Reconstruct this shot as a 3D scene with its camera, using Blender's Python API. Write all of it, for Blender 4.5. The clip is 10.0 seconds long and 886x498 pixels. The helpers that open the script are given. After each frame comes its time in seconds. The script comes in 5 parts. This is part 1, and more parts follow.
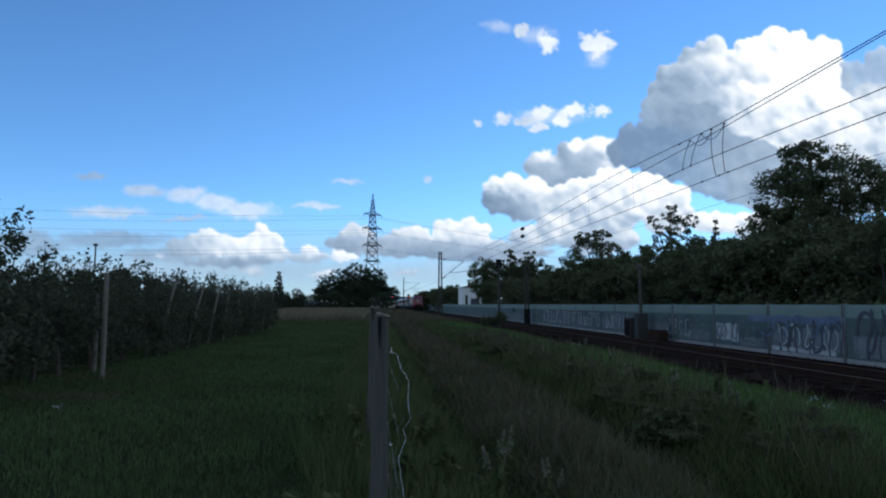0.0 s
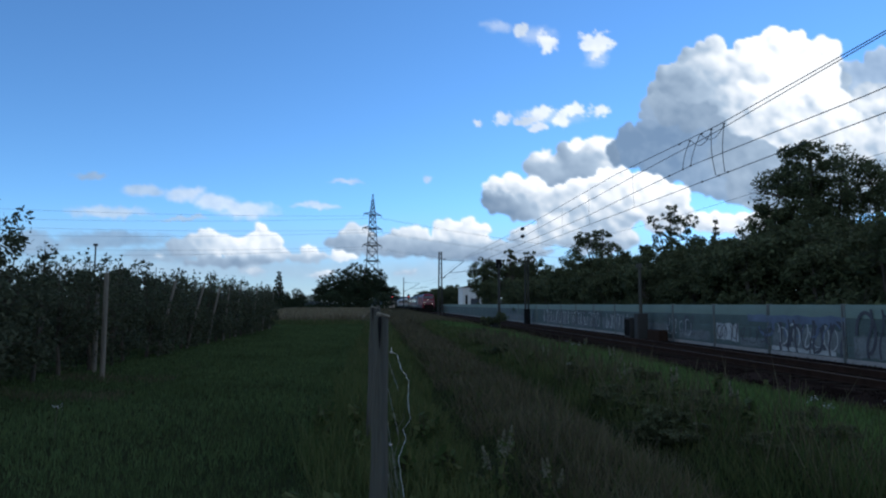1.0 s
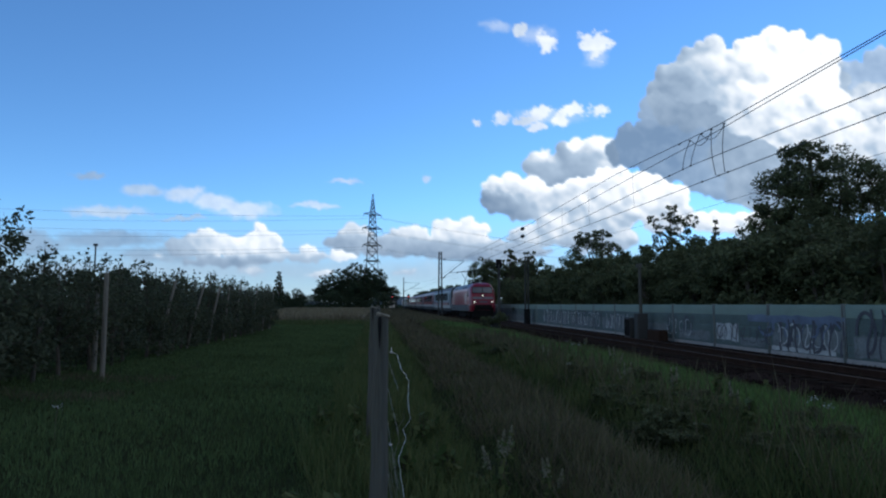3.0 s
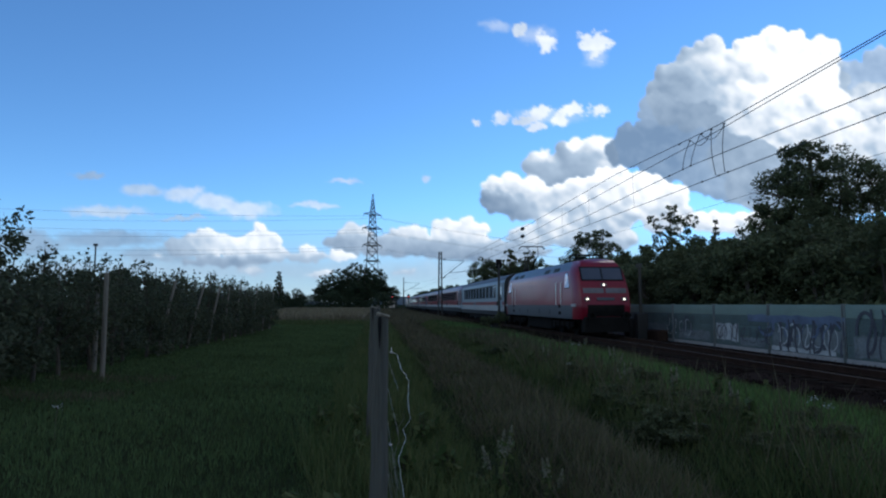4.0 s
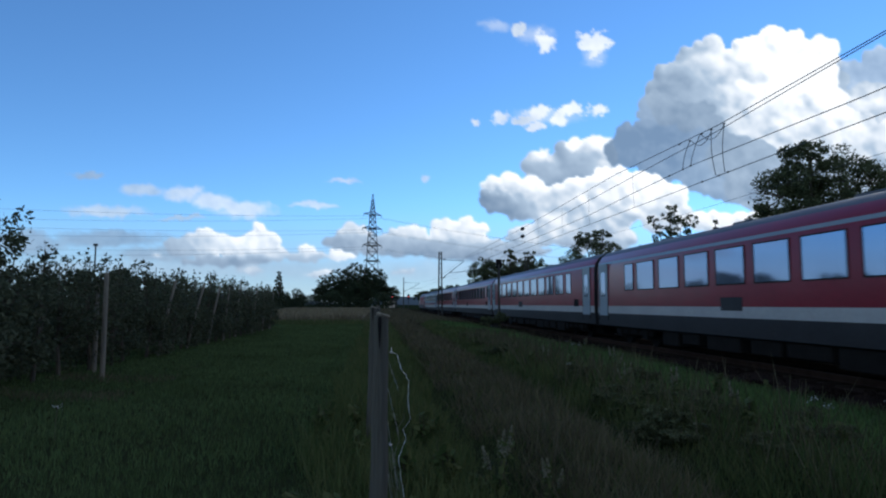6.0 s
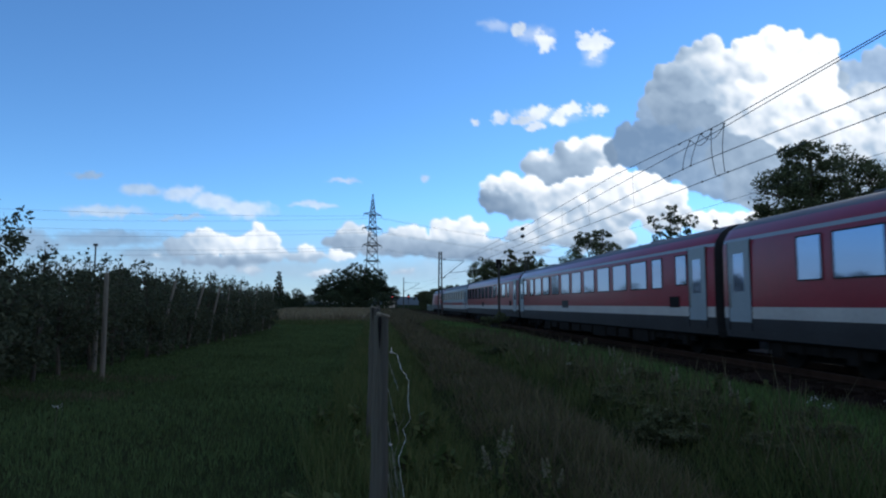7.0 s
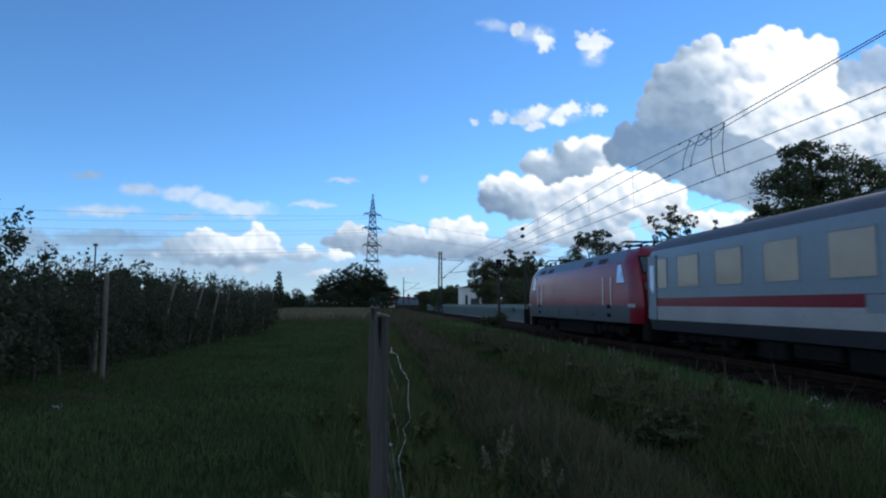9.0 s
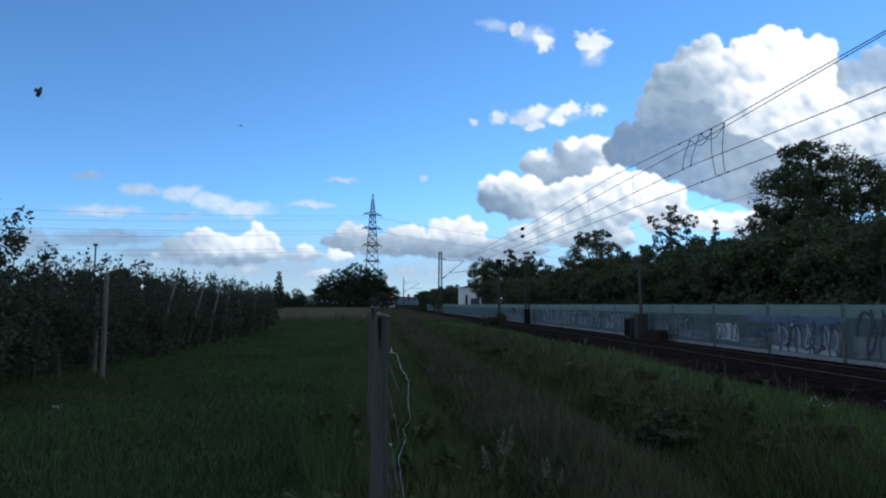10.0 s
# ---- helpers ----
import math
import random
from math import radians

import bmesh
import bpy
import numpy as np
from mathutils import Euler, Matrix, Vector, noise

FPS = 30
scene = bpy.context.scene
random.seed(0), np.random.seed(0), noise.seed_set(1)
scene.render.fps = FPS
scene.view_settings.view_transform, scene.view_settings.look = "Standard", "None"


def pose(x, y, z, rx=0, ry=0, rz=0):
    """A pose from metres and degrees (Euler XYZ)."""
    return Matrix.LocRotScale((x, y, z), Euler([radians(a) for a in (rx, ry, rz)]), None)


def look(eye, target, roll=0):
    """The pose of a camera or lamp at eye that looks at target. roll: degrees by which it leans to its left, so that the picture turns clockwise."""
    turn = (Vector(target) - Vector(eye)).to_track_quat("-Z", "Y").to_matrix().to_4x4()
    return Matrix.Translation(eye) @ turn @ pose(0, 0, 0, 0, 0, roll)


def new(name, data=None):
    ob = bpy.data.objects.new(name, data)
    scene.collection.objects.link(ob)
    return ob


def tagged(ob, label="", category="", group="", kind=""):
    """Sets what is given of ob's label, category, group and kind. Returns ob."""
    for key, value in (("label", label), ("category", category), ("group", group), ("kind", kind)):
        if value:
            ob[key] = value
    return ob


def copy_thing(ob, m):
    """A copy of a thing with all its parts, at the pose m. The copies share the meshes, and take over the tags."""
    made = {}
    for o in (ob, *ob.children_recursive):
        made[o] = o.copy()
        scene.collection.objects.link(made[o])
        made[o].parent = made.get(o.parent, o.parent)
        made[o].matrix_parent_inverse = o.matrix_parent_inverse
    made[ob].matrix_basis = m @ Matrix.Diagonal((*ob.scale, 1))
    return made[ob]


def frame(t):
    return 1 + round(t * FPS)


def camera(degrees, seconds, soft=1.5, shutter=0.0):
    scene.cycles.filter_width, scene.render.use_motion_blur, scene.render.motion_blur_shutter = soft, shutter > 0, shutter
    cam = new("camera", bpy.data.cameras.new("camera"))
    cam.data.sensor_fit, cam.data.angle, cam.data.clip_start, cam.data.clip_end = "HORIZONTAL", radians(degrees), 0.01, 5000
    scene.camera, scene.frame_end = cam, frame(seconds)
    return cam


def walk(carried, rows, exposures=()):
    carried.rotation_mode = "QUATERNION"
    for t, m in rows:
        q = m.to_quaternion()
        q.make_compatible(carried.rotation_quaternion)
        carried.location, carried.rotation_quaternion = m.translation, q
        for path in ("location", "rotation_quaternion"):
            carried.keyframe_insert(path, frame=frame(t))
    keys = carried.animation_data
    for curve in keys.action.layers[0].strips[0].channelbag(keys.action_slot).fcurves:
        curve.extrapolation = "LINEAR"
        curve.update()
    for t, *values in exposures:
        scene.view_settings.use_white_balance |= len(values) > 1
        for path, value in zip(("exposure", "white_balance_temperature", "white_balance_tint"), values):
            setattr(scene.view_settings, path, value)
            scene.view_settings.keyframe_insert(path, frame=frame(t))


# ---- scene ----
cam = camera(70.24, 10.0, soft=2.1, shutter=0.1)
EYE = 1.7
CAM_POSE = pose(0, 0, EYE, 90 + 5.02, 0, -5.89)
walk(cam, [(0.0, CAM_POSE), (10.0, CAM_POSE)], exposures=[(0.0, 0.0, 5600, 8), (10.0, 0.0, 5600, 8)])

# ---- light ----
SUN_DIR = Vector((0.72, 0.62, 0.52)).normalized()
world = bpy.data.worlds.new("world")
scene.world = world
world.use_nodes = True
wn = world.node_tree.nodes
sky = wn.new("ShaderNodeTexSky")
sky.sky_type = "NISHITA"
sky.sun_disc = False
sky.sun_elevation = math.asin(SUN_DIR.z)
sky.sun_rotation = math.atan2(SUN_DIR.x, SUN_DIR.y)
sky.air_density, sky.dust_density, sky.ozone_density = 1.0, 0.0, 5.0
sky.altitude = 1500
air = wn.new("ShaderNodeVectorMath")
air.operation = "MULTIPLY"
air.inputs[1].default_value = (0.93, 1.04, 1.04)
world.node_tree.links.new(sky.outputs[0], air.inputs[0])
world.node_tree.links.new(air.outputs[0], wn["Background"].inputs[0])
wn["Background"].inputs[1].default_value = 0.15
sun = new("sun", bpy.data.lights.new("sun", "SUN"))
sun.data.energy, sun.data.angle, sun.data.color = 0.9, radians(30), (1.0, 0.86, 0.66)
sun.matrix_world = look(SUN_DIR * 100, (0, 0, 0))


# ---- materials ----
def mat(name, base, rough=0.8, metal=0.0, var=0.25, scale=3.0, fine=60.0, bump=0.0, second=None, spec=0.5, island=0.0, coat=0.0, trans=0.0, stretch=(1, 1, 1)):
    """A surface with coarse and fine variation of its colour, and relief."""
    m = bpy.data.materials.new(name)
    m.use_nodes = True
    nt, n = m.node_tree, m.node_tree.nodes
    p = n["Principled BSDF"]
    p.inputs["Roughness"].default_value = rough
    p.inputs["Metallic"].default_value = metal
    p.inputs["Specular IOR Level"].default_value = spec
    p.inputs["Coat Weight"].default_value = coat
    tc = n.new("ShaderNodeTexCoord")
    mp = n.new("ShaderNodeMapping")
    mp.inputs["Scale"].default_value = stretch
    nt.links.new(tc.outputs["Object"], mp.inputs["Vector"])
    a, b = n.new("ShaderNodeTexNoise"), n.new("ShaderNodeTexNoise")
    for t, s, d in ((a, scale, 4), (b, fine, 3)):
        t.inputs["Scale"].default_value = s
        t.inputs["Detail"].default_value = d
        nt.links.new(mp.outputs[0], t.inputs["Vector"])
    add = n.new("ShaderNodeMath")
    add.operation = "MULTIPLY_ADD"
    add.inputs[1].default_value, add.inputs[2].default_value = 0.45, 0.0
    nt.links.new(b.outputs["Fac"], add.inputs[0])
    mixf = n.new("ShaderNodeMath")
    mixf.operation = "MULTIPLY_ADD"
    mixf.inputs[1].default_value = 0.55
    nt.links.new(a.outputs["Fac"], mixf.inputs[0])
    nt.links.new(add.outputs[0], mixf.inputs[2])
    fac = mixf.outputs[0]
    if island:
        g = n.new("ShaderNodeNewGeometry")
        isl = n.new("ShaderNodeMath")
        isl.operation = "MULTIPLY_ADD"
        isl.inputs[1].default_value, = (island,)
        nt.links.new(g.outputs["Random Per Island"], isl.inputs[0])
        nt.links.new(fac, isl.inputs[2])
        sub = n.new("ShaderNodeMath")
        sub.operation = "SUBTRACT"
        sub.inputs[1].default_value = island / 2
        nt.links.new(isl.outputs[0], sub.inputs[0])
        fac = sub.outputs[0]
    ramp = n.new("ShaderNodeValToRGB")
    lo = [max(0.0, c * (1 - var)) for c in base]
    hi = list(second) if second else [min(1.0, c * (1 + var)) for c in base]
    ramp.color_ramp.elements[0].position, ramp.color_ramp.elements[1].position = 0.3, 0.7
    ramp.color_ramp.elements[0].color = (*lo, 1)
    ramp.color_ramp.elements[1].color = (*hi, 1)
    nt.links.new(fac, ramp.inputs[0])
    nt.links.new(ramp.outputs[0], p.inputs["Base Color"])
    if bump:
        bm = n.new("ShaderNodeBump")
        bm.inputs["Strength"].default_value = min(1.0, bump)
        bm.inputs["Distance"].default_value = 0.02
        nt.links.new(fac, bm.inputs["Height"])
        nt.links.new(bm.outputs[0], p.inputs["Normal"])
    if trans:
        tl, mx = n.new("ShaderNodeBsdfTranslucent"), n.new("ShaderNodeMixShader")
        mx.inputs[0].default_value = trans
        nt.links.new(ramp.outputs[0], tl.inputs[0])
        nt.links.new(p.outputs[0], mx.inputs[1])
        nt.links.new(tl.outputs[0], mx.inputs[2])
        nt.links.new(mx.outputs[0], n["Material Output"].inputs[0])
    return m


def glow(name, colour, strength):
    m = bpy.data.materials.new(name)
    m.use_nodes = True
    p = m.node_tree.nodes["Principled BSDF"]
    p.inputs["Base Color"].default_value = (*colour, 1)
    p.inputs["Emission Color"].default_value = (*colour, 1)
    p.inputs["Emission Strength"].default_value = strength
    return m


SOIL = mat("meadow_soil", (0.020, 0.026, 0.013), 1.0, var=0.4, scale=0.6, fine=25, bump=0.6, spec=0.0)
GRASS = mat("grass_blades", (0.057, 0.089, 0.034), 0.75, var=0.4, scale=0.35, fine=3, island=0.4, spec=0.1, trans=0.35)
ROUGH = mat("rough_grass", (0.072, 0.116, 0.038), 0.75, var=0.4, scale=0.3, fine=3, island=0.5, spec=0.1, second=(0.085, 0.100, 0.040), trans=0.35)
LUSH = mat("lush_grass", (0.072, 0.122, 0.040), 0.75, var=0.4, scale=0.3, fine=3, island=0.5, spec=0.1, trans=0.4)
SEEDHEAD = mat("seed_head", (0.19, 0.19, 0.14), 0.85, var=0.3, scale=8, fine=40, island=0.4, spec=0.1, trans=0.4)
DRYGRASS = mat("dry_grass", (0.078, 0.073, 0.045), 0.8, var=0.4, scale=0.5, fine=4, island=0.5, spec=0.1, trans=0.3)
CROP = mat("ripe_crop", (0.135, 0.12, 0.08), 0.9, var=0.3, scale=0.15, fine=8, island=0.4, spec=0.05)
LEAF = mat("tree_leaves", (0.070, 0.083, 0.042), 0.75, var=0.32, scale=0.5, fine=5, island=0.4, spec=0.08, trans=0.25)
APPLE = mat("apple_leaves", (0.058, 0.070, 0.042), 0.75, var=0.32, scale=0.5, fine=5, island=0.4, spec=0.08, trans=0.25)
FARLEAF = mat("far_leaves", (0.030, 0.042, 0.022), 0.8, var=0.4, scale=0.2, fine=2, island=0.5, spec=0.1)
BARK = mat("bark", (0.07, 0.06, 0.048), 0.9, var=0.4, scale=4, fine=40, bump=0.7, spec=0.12)
WOOD = mat("weathered_wood", (0.068, 0.068, 0.060), 0.85, var=0.35, scale=3, fine=45, bump=0.6, spec=0.12, stretch=(3, 3, 0.15))
STAKE = mat("pale_stake_wood", (0.15, 0.135, 0.11), 0.85, var=0.3, scale=5, fine=40, bump=0.4, spec=0.12, stretch=(2, 2, 0.2))
# ballast and sleepers: shade of trees and train is put into these colours
BALLAST = mat("shaded_ballast_stone", (0.017, 0.0130, 0.0112), 1.0, var=0.5, scale=2.0, fine=30, bump=1.0, island=0.6, spec=0.0)
SLEEPER = mat("shaded_sleeper_concrete", (0.022, 0.018, 0.015), 1.0, var=0.3, scale=4, fine=40, bump=0.4, spec=0.0)
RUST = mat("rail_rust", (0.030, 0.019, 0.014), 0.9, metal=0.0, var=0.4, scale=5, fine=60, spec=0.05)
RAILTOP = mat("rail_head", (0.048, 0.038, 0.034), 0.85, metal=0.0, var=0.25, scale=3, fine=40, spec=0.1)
STEEL = mat("galvanised_steel", (0.20, 0.20, 0.20), 0.55, metal=0.6, var=0.25, scale=4, fine=50)
DARKSTEEL = mat("dark_steel", (0.040, 0.040, 0.038), 0.7, metal=0.1, var=0.3, scale=3, fine=40, spec=0.2)
WIRE = mat("copper_wire", (0.055, 0.06, 0.058), 0.5, metal=0.5, var=0.2, scale=3)
FENCEWIRE = mat("fence_wire", (0.62, 0.64, 0.66), 0.4, metal=0.6, var=0.2, scale=10)
CONCRETE = mat("plinth_concrete", (0.25, 0.25, 0.245), 0.9, var=0.2, scale=2, fine=40, bump=0.3, spec=0.12)
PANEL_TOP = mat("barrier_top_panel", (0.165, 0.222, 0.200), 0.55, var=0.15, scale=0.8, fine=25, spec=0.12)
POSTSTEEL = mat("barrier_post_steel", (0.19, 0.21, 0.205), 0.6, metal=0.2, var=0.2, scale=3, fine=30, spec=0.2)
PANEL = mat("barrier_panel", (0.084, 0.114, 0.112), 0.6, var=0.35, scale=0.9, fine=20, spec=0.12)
PAINT_BLACK = mat("spray_black", (0.042, 0.045, 0.060), 0.6, var=0.4, scale=3)
PAINT_WHITE = mat("spray_white", (0.32, 0.345, 0.35), 0.6, var=0.35, scale=3)
PAINT_PALE = mat("weathered_pale_paint", (0.140, 0.160, 0.168), 0.8, var=0.4, scale=1.6, fine=12, spec=0.05)
# colour of the reflection on the slanted nose, put on as paint
NOSE_GREY = mat("nose_reflection_paint", (0.125, 0.112, 0.120), 0.5, var=0.2, scale=2, fine=12, spec=0.2)
PAINT_BLUE = mat("spray_blue", (0.080, 0.105, 0.165), 0.5, var=0.4, scale=2)
PLASTER = mat("white_plaster", (0.62, 0.62, 0.60), 0.9, var=0.15, scale=1, fine=30)
ROOFTILE = mat("roof_tile", (0.10, 0.06, 0.05), 0.85, var=0.3, scale=2)
RED = mat("traffic_red_paint", (0.150, 0.007, 0.019), 0.28, var=0.16, scale=0.7, fine=9, coat=0.06, spec=0.28)
FADED = mat("faded_red_paint", (0.190, 0.014, 0.030), 0.30, var=0.18, scale=0.6, fine=6, coat=0.12, spec=0.4)
CHROME = mat("bright_rail_metal", (0.62, 0.60, 0.58), 0.35, metal=0.7, var=0.1)
LGREY = mat("light_grey_paint", (0.180, 0.228, 0.268), 0.42, var=0.12, scale=0.6, fine=9, spec=0.3)
WHITE = mat("white_stripe_paint", (0.30, 0.315, 0.32), 0.5, var=0.16, scale=0.8, fine=9, spec=0.25)
BAND = mat("stone_grey_paint", (0.062, 0.069, 0.082), 0.45, var=0.2, scale=0.7, fine=8, spec=0.3)
SKIRT = mat("grey_skirt_paint", (0.025, 0.026, 0.029), 0.6, var=0.3, scale=0.8, fine=10, spec=0.2)
ROOF = mat("roof_grey_paint", (0.075, 0.085, 0.102), 0.6, var=0.2, scale=0.7, fine=8, spec=0.25)
LOCO_ROOF = mat("loco_roof_paint", (0.098, 0.122, 0.165), 0.45, var=0.2, scale=0.7, fine=8, spec=0.3)
BLACK = mat("black_underframe", (0.010, 0.0095, 0.009), 0.9, var=0.4, scale=3, fine=30, spec=0.08)
RUBBER = mat("bellows_rubber", (0.010, 0.010, 0.011), 0.85, var=0.3, scale=5, spec=0.1)
PANE = mat("coated_glass", (0.30, 0.37, 0.54), 0.05, metal=0.85, var=0.05, scale=0.5)
# cream, non-metallic panes of the last coach
PANE_WARM = mat("cream_glass", (0.33, 0.27, 0.20), 0.25, metal=0.0, var=0.15, scale=1.5, coat=0.3)
CABGLASS = mat("cab_glass", (0.115, 0.11, 0.115), 0.12, metal=0.6, var=0.1, scale=1)
LAMP = glow("headlight_glow", (1.0, 0.84, 0.60), 3.2)
REDLAMP = glow("signal_red_glow", (1.0, 0.08, 0.05), 1.6)
INSECT = mat("insect_shell", (0.012, 0.012, 0.014), 0.5, var=0.2, scale=20)


# ---- mesh helpers ----
class Geo:
    """Collects vertices and faces for one mesh."""

    def __init__(self):
        self.v, self.f, self.m = [], [], []

    def face(self, pts, m=0):
        i = len(self.v)
        self.v.extend(tuple(p) for p in pts)
        self.f.append(tuple(range(i, i + len(pts))))
        self.m.append(m)

    def box(self, x0, x1, y0, y1, z0, z1, m=0, b=0.0):
        """A box, with its upright edges and top chamfered by b."""
        if b <= 0:
            lo = [(x0, y0), (x1, y0), (x1, y1), (x0, y1)]
            rings = [[(x, y, z0) for x, y in lo], [(x, y, z1) for x, y in lo]]
        else:
            def ring(i, z):
                return [(x0 + i, y0 + b + i, z), (x0 + b + i, y0 + i, z), (x1 - b - i, y0 + i, z), (x1 - i, y0 + b + i, z),
                        (x1 - i, y1 - b - i, z), (x1 - b - i, y1 - i, z), (x0 + b + i, y1 - i, z), (x0 + i, y1 - b - i, z)]
            rings = [ring(0, z0), ring(0, z1 - b), ring(b * 0.7, z1)]
        self.loft(rings, m)
        return self

    def loft(self, rings, m=0, caps=True):
        i0, n = len(self.v), len(rings[0])
        for r in rings:
            self.v.extend(tuple(p) for p in r)
        for k in range(len(rings) - 1):
            for j in range(n):
                a, b = i0 + k * n + j, i0 + k * n + (j + 1) % n
                self.f.append((a, b, b + n, a + n))
                self.m.append(m)
        if caps:
            self.f.append(tuple(range(i0 + n - 1, i0 - 1, -1)))
            e = i0 + (len(rings) - 1) * n
            self.f.append(tuple(range(e, e + n)))
            self.m += [m, m]
        return self

    def tube(self, pts, radii, sides=8, m=0):
        pts = [Vector(p) for p in pts]
        if not hasattr(radii, "__len__"):
            radii = [radii] * len(pts)
        rings = []
        for i, p in enumerate(pts):
            d = (pts[min(i + 1, len(pts) - 1)] - pts[max(i - 1, 0)]).normalized()
            u = d.orthogonal().normalized() if abs(d.z) > 0.9 else d.cross(Vector((0, 0, 1))).normalized()
            w = d.cross(u)
            rings.append([p + (u * math.cos(a) + w * math.sin(a)) * radii[i] for a in (2 * math.pi * k / sides for k in range(sides))])
        return self.loft(rings, m)

    def ball(self, c, r, m=0, n=8):
        pts = [(c[0], c[1], c[2] - r * math.cos(math.pi * (k + 0.02) / (n + 0.04))) for k in range(n + 1)]
        return self.tube(pts, [max(0.002, r * math.sin(math.pi * (k + 0.02) / (n + 0.04))) for k in range(n + 1)], 10, m)

    def mesh(self, name, mats, smooth=False):
        if smooth == "welded":
            return self.welded(name, mats)
        me = bpy.data.meshes.new(name)
        me.from_pydata(self.v, [], self.f)
        for x in mats:
            me.materials.append(x)
        me.polygons.foreach_set("material_index", self.m)
        if smooth:
            me.polygons.foreach_set("use_smooth", [True] * len(self.f))
        me.update()
        return me

    def welded(self, name, mats):
        """The mesh with shared corners, smooth but for its sharp edges."""
        me = self.mesh(name, mats)
        bm = bmesh.new()
        bm.from_mesh(me)
        bmesh.ops.remove_doubles(bm, verts=bm.verts, dist=0.0005)
        bmesh.ops.recalc_face_normals(bm, faces=bm.faces)
        bm.to_mesh(me)
        bm.free()
        me.polygons.foreach_set("use_smooth", [True] * len(me.polygons))
        me.set_sharp_from_angle(angle=radians(38))
        return me

    def part(self, name, mats, parent=None, label="", smooth=False):
        mats = mats if isinstance(mats, (list, tuple)) else [mats]
        ob = new(name, self.mesh(name, mats, smooth))
        ob.parent = parent
        return tagged(ob, label) if label else ob


def share(name, me, parent, at):
    """One more object on the same mesh."""
    ob = new(name, me)
    ob.parent = parent
    ob.location = at
    return ob


def quads_mesh(name, v, m):
    """A mesh of loose quads from an array of n x 4 x 3."""
    n = len(v)
    me = bpy.data.meshes.new(name)
    me.vertices.add(n * 4)
    me.vertices.foreach_set("co", v.astype(np.float32).ravel())
    me.loops.add(n * 4)
    me.loops.foreach_set("vertex_index", np.arange(n * 4, dtype=np.int32))
    me.polygons.add(n)
    me.polygons.foreach_set("loop_start", np.arange(0, n * 4, 4, dtype=np.int32))
    me.materials.append(m)
    me.update()
    return me


def leaf_quads(rng, c, size):
    """Leaf-shaped quads, turned at random, at the points c."""
    n = len(c)
    a = rng.normal(size=(n, 3))
    a /= np.linalg.norm(a, axis=1)[:, None]
    b = np.cross(a, rng.normal(size=(n, 3)))
    b /= np.linalg.norm(b, axis=1)[:, None] + 1e-6
    s = size * rng.uniform(0.6, 1.35, n)[:, None]
    return np.stack([c - a * s, c + b * s * 0.45 - a * s * 0.1, c + a * s, c - b * s * 0.45 - a * s * 0.1], 1)


def blade_quads(rng, base, h, w, lean=0.45):
    n = len(base)
    t = rng.uniform(0, 2 * np.pi, n)
    side = np.stack([np.cos(t), np.sin(t), np.zeros(n)], 1) * w * rng.uniform(0.6, 1.4, n)[:, None]
    hh = h * rng.uniform(0.5, 1.4, n)
    t2 = rng.uniform(0, 2 * np.pi, n)
    ln = lean * rng.uniform(0.1, 1.2, n) * hh
    tip = base + np.stack([np.cos(t2) * ln, np.sin(t2) * ln, hh], 1)
    return np.stack([base - side, base + side, tip + side * 0.25, tip - side * 0.25], 1)


# ---- ground ----
def ground_z(x, y):
    """Height of the ground: a meadow, two wheel ruts beside the fence, a grassy bank and the trackside ditch."""
    x, y = np.asarray(x, float), np.asarray(y, float)
    near = np.clip((170 - y) / 60, 0, 1)
    z = -0.20 * np.exp(-((x - 1.2) / 0.42) ** 2) - 0.22 * np.exp(-((x - 3.4) / 0.5) ** 2) + 0.14 * np.exp(-((x - 5.6) / 1.5) ** 2)
    z = z - 0.30 * np.clip((x - 7.2) / 1.4, 0, 1)
    z = z + 0.06 * np.sin(x * 0.9 + 0.4) * np.sin(y * 0.35) * (np.abs(x) < 30)
    return z * near


def build_ground():
    xs = np.concatenate([[-3200, -1500, -700, -300, -120, -60], np.arange(-34, -8, 2.0), np.arange(-8, 9.1, 0.4), [11, 13, 16, 20, 30, 60, 120, 300, 700, 1500, 3200]])
    ys = np.concatenate([[-300, -100, -40, -15], np.arange(-6, 30, 0.8), np.arange(30, 100, 4.0), [110, 130, 170, 230, 320, 500, 900, 1600, 2700, 3600]])
    gx, gy = np.meshgrid(xs, ys)
    gz = ground_z(gx, gy)
    n, k = len(ys), len(xs)
    v = np.stack([gx, gy, gz], 2).reshape(-1, 3)
    f = [(j * k + i, j * k + i + 1, (j + 1) * k + i + 1, (j + 1) * k + i) for j in range(n - 1) for i in range(k - 1)]
    me = bpy.data.meshes.new("ground")
    me.from_pydata(v.tolist(), [], f)
    me.materials.append(SOIL)
    me.polygons.foreach_set("use_smooth", [True] * len(f))
    tagged(new("ground", me), "dark green meadow ground with worn patches", "ground", kind="structure")


def scatter(rng, n, x0, x1, y0, y1, power=1.6):
    """Points on the ground, denser near the small end of y."""
    u = rng.uniform(0, 1, n) ** power
    y = y0 + (y1 - y0) * u
    x = rng.uniform(x0, x1, n)
    return np.stack([x, y, ground_z(x, y) - 0.01], 1)


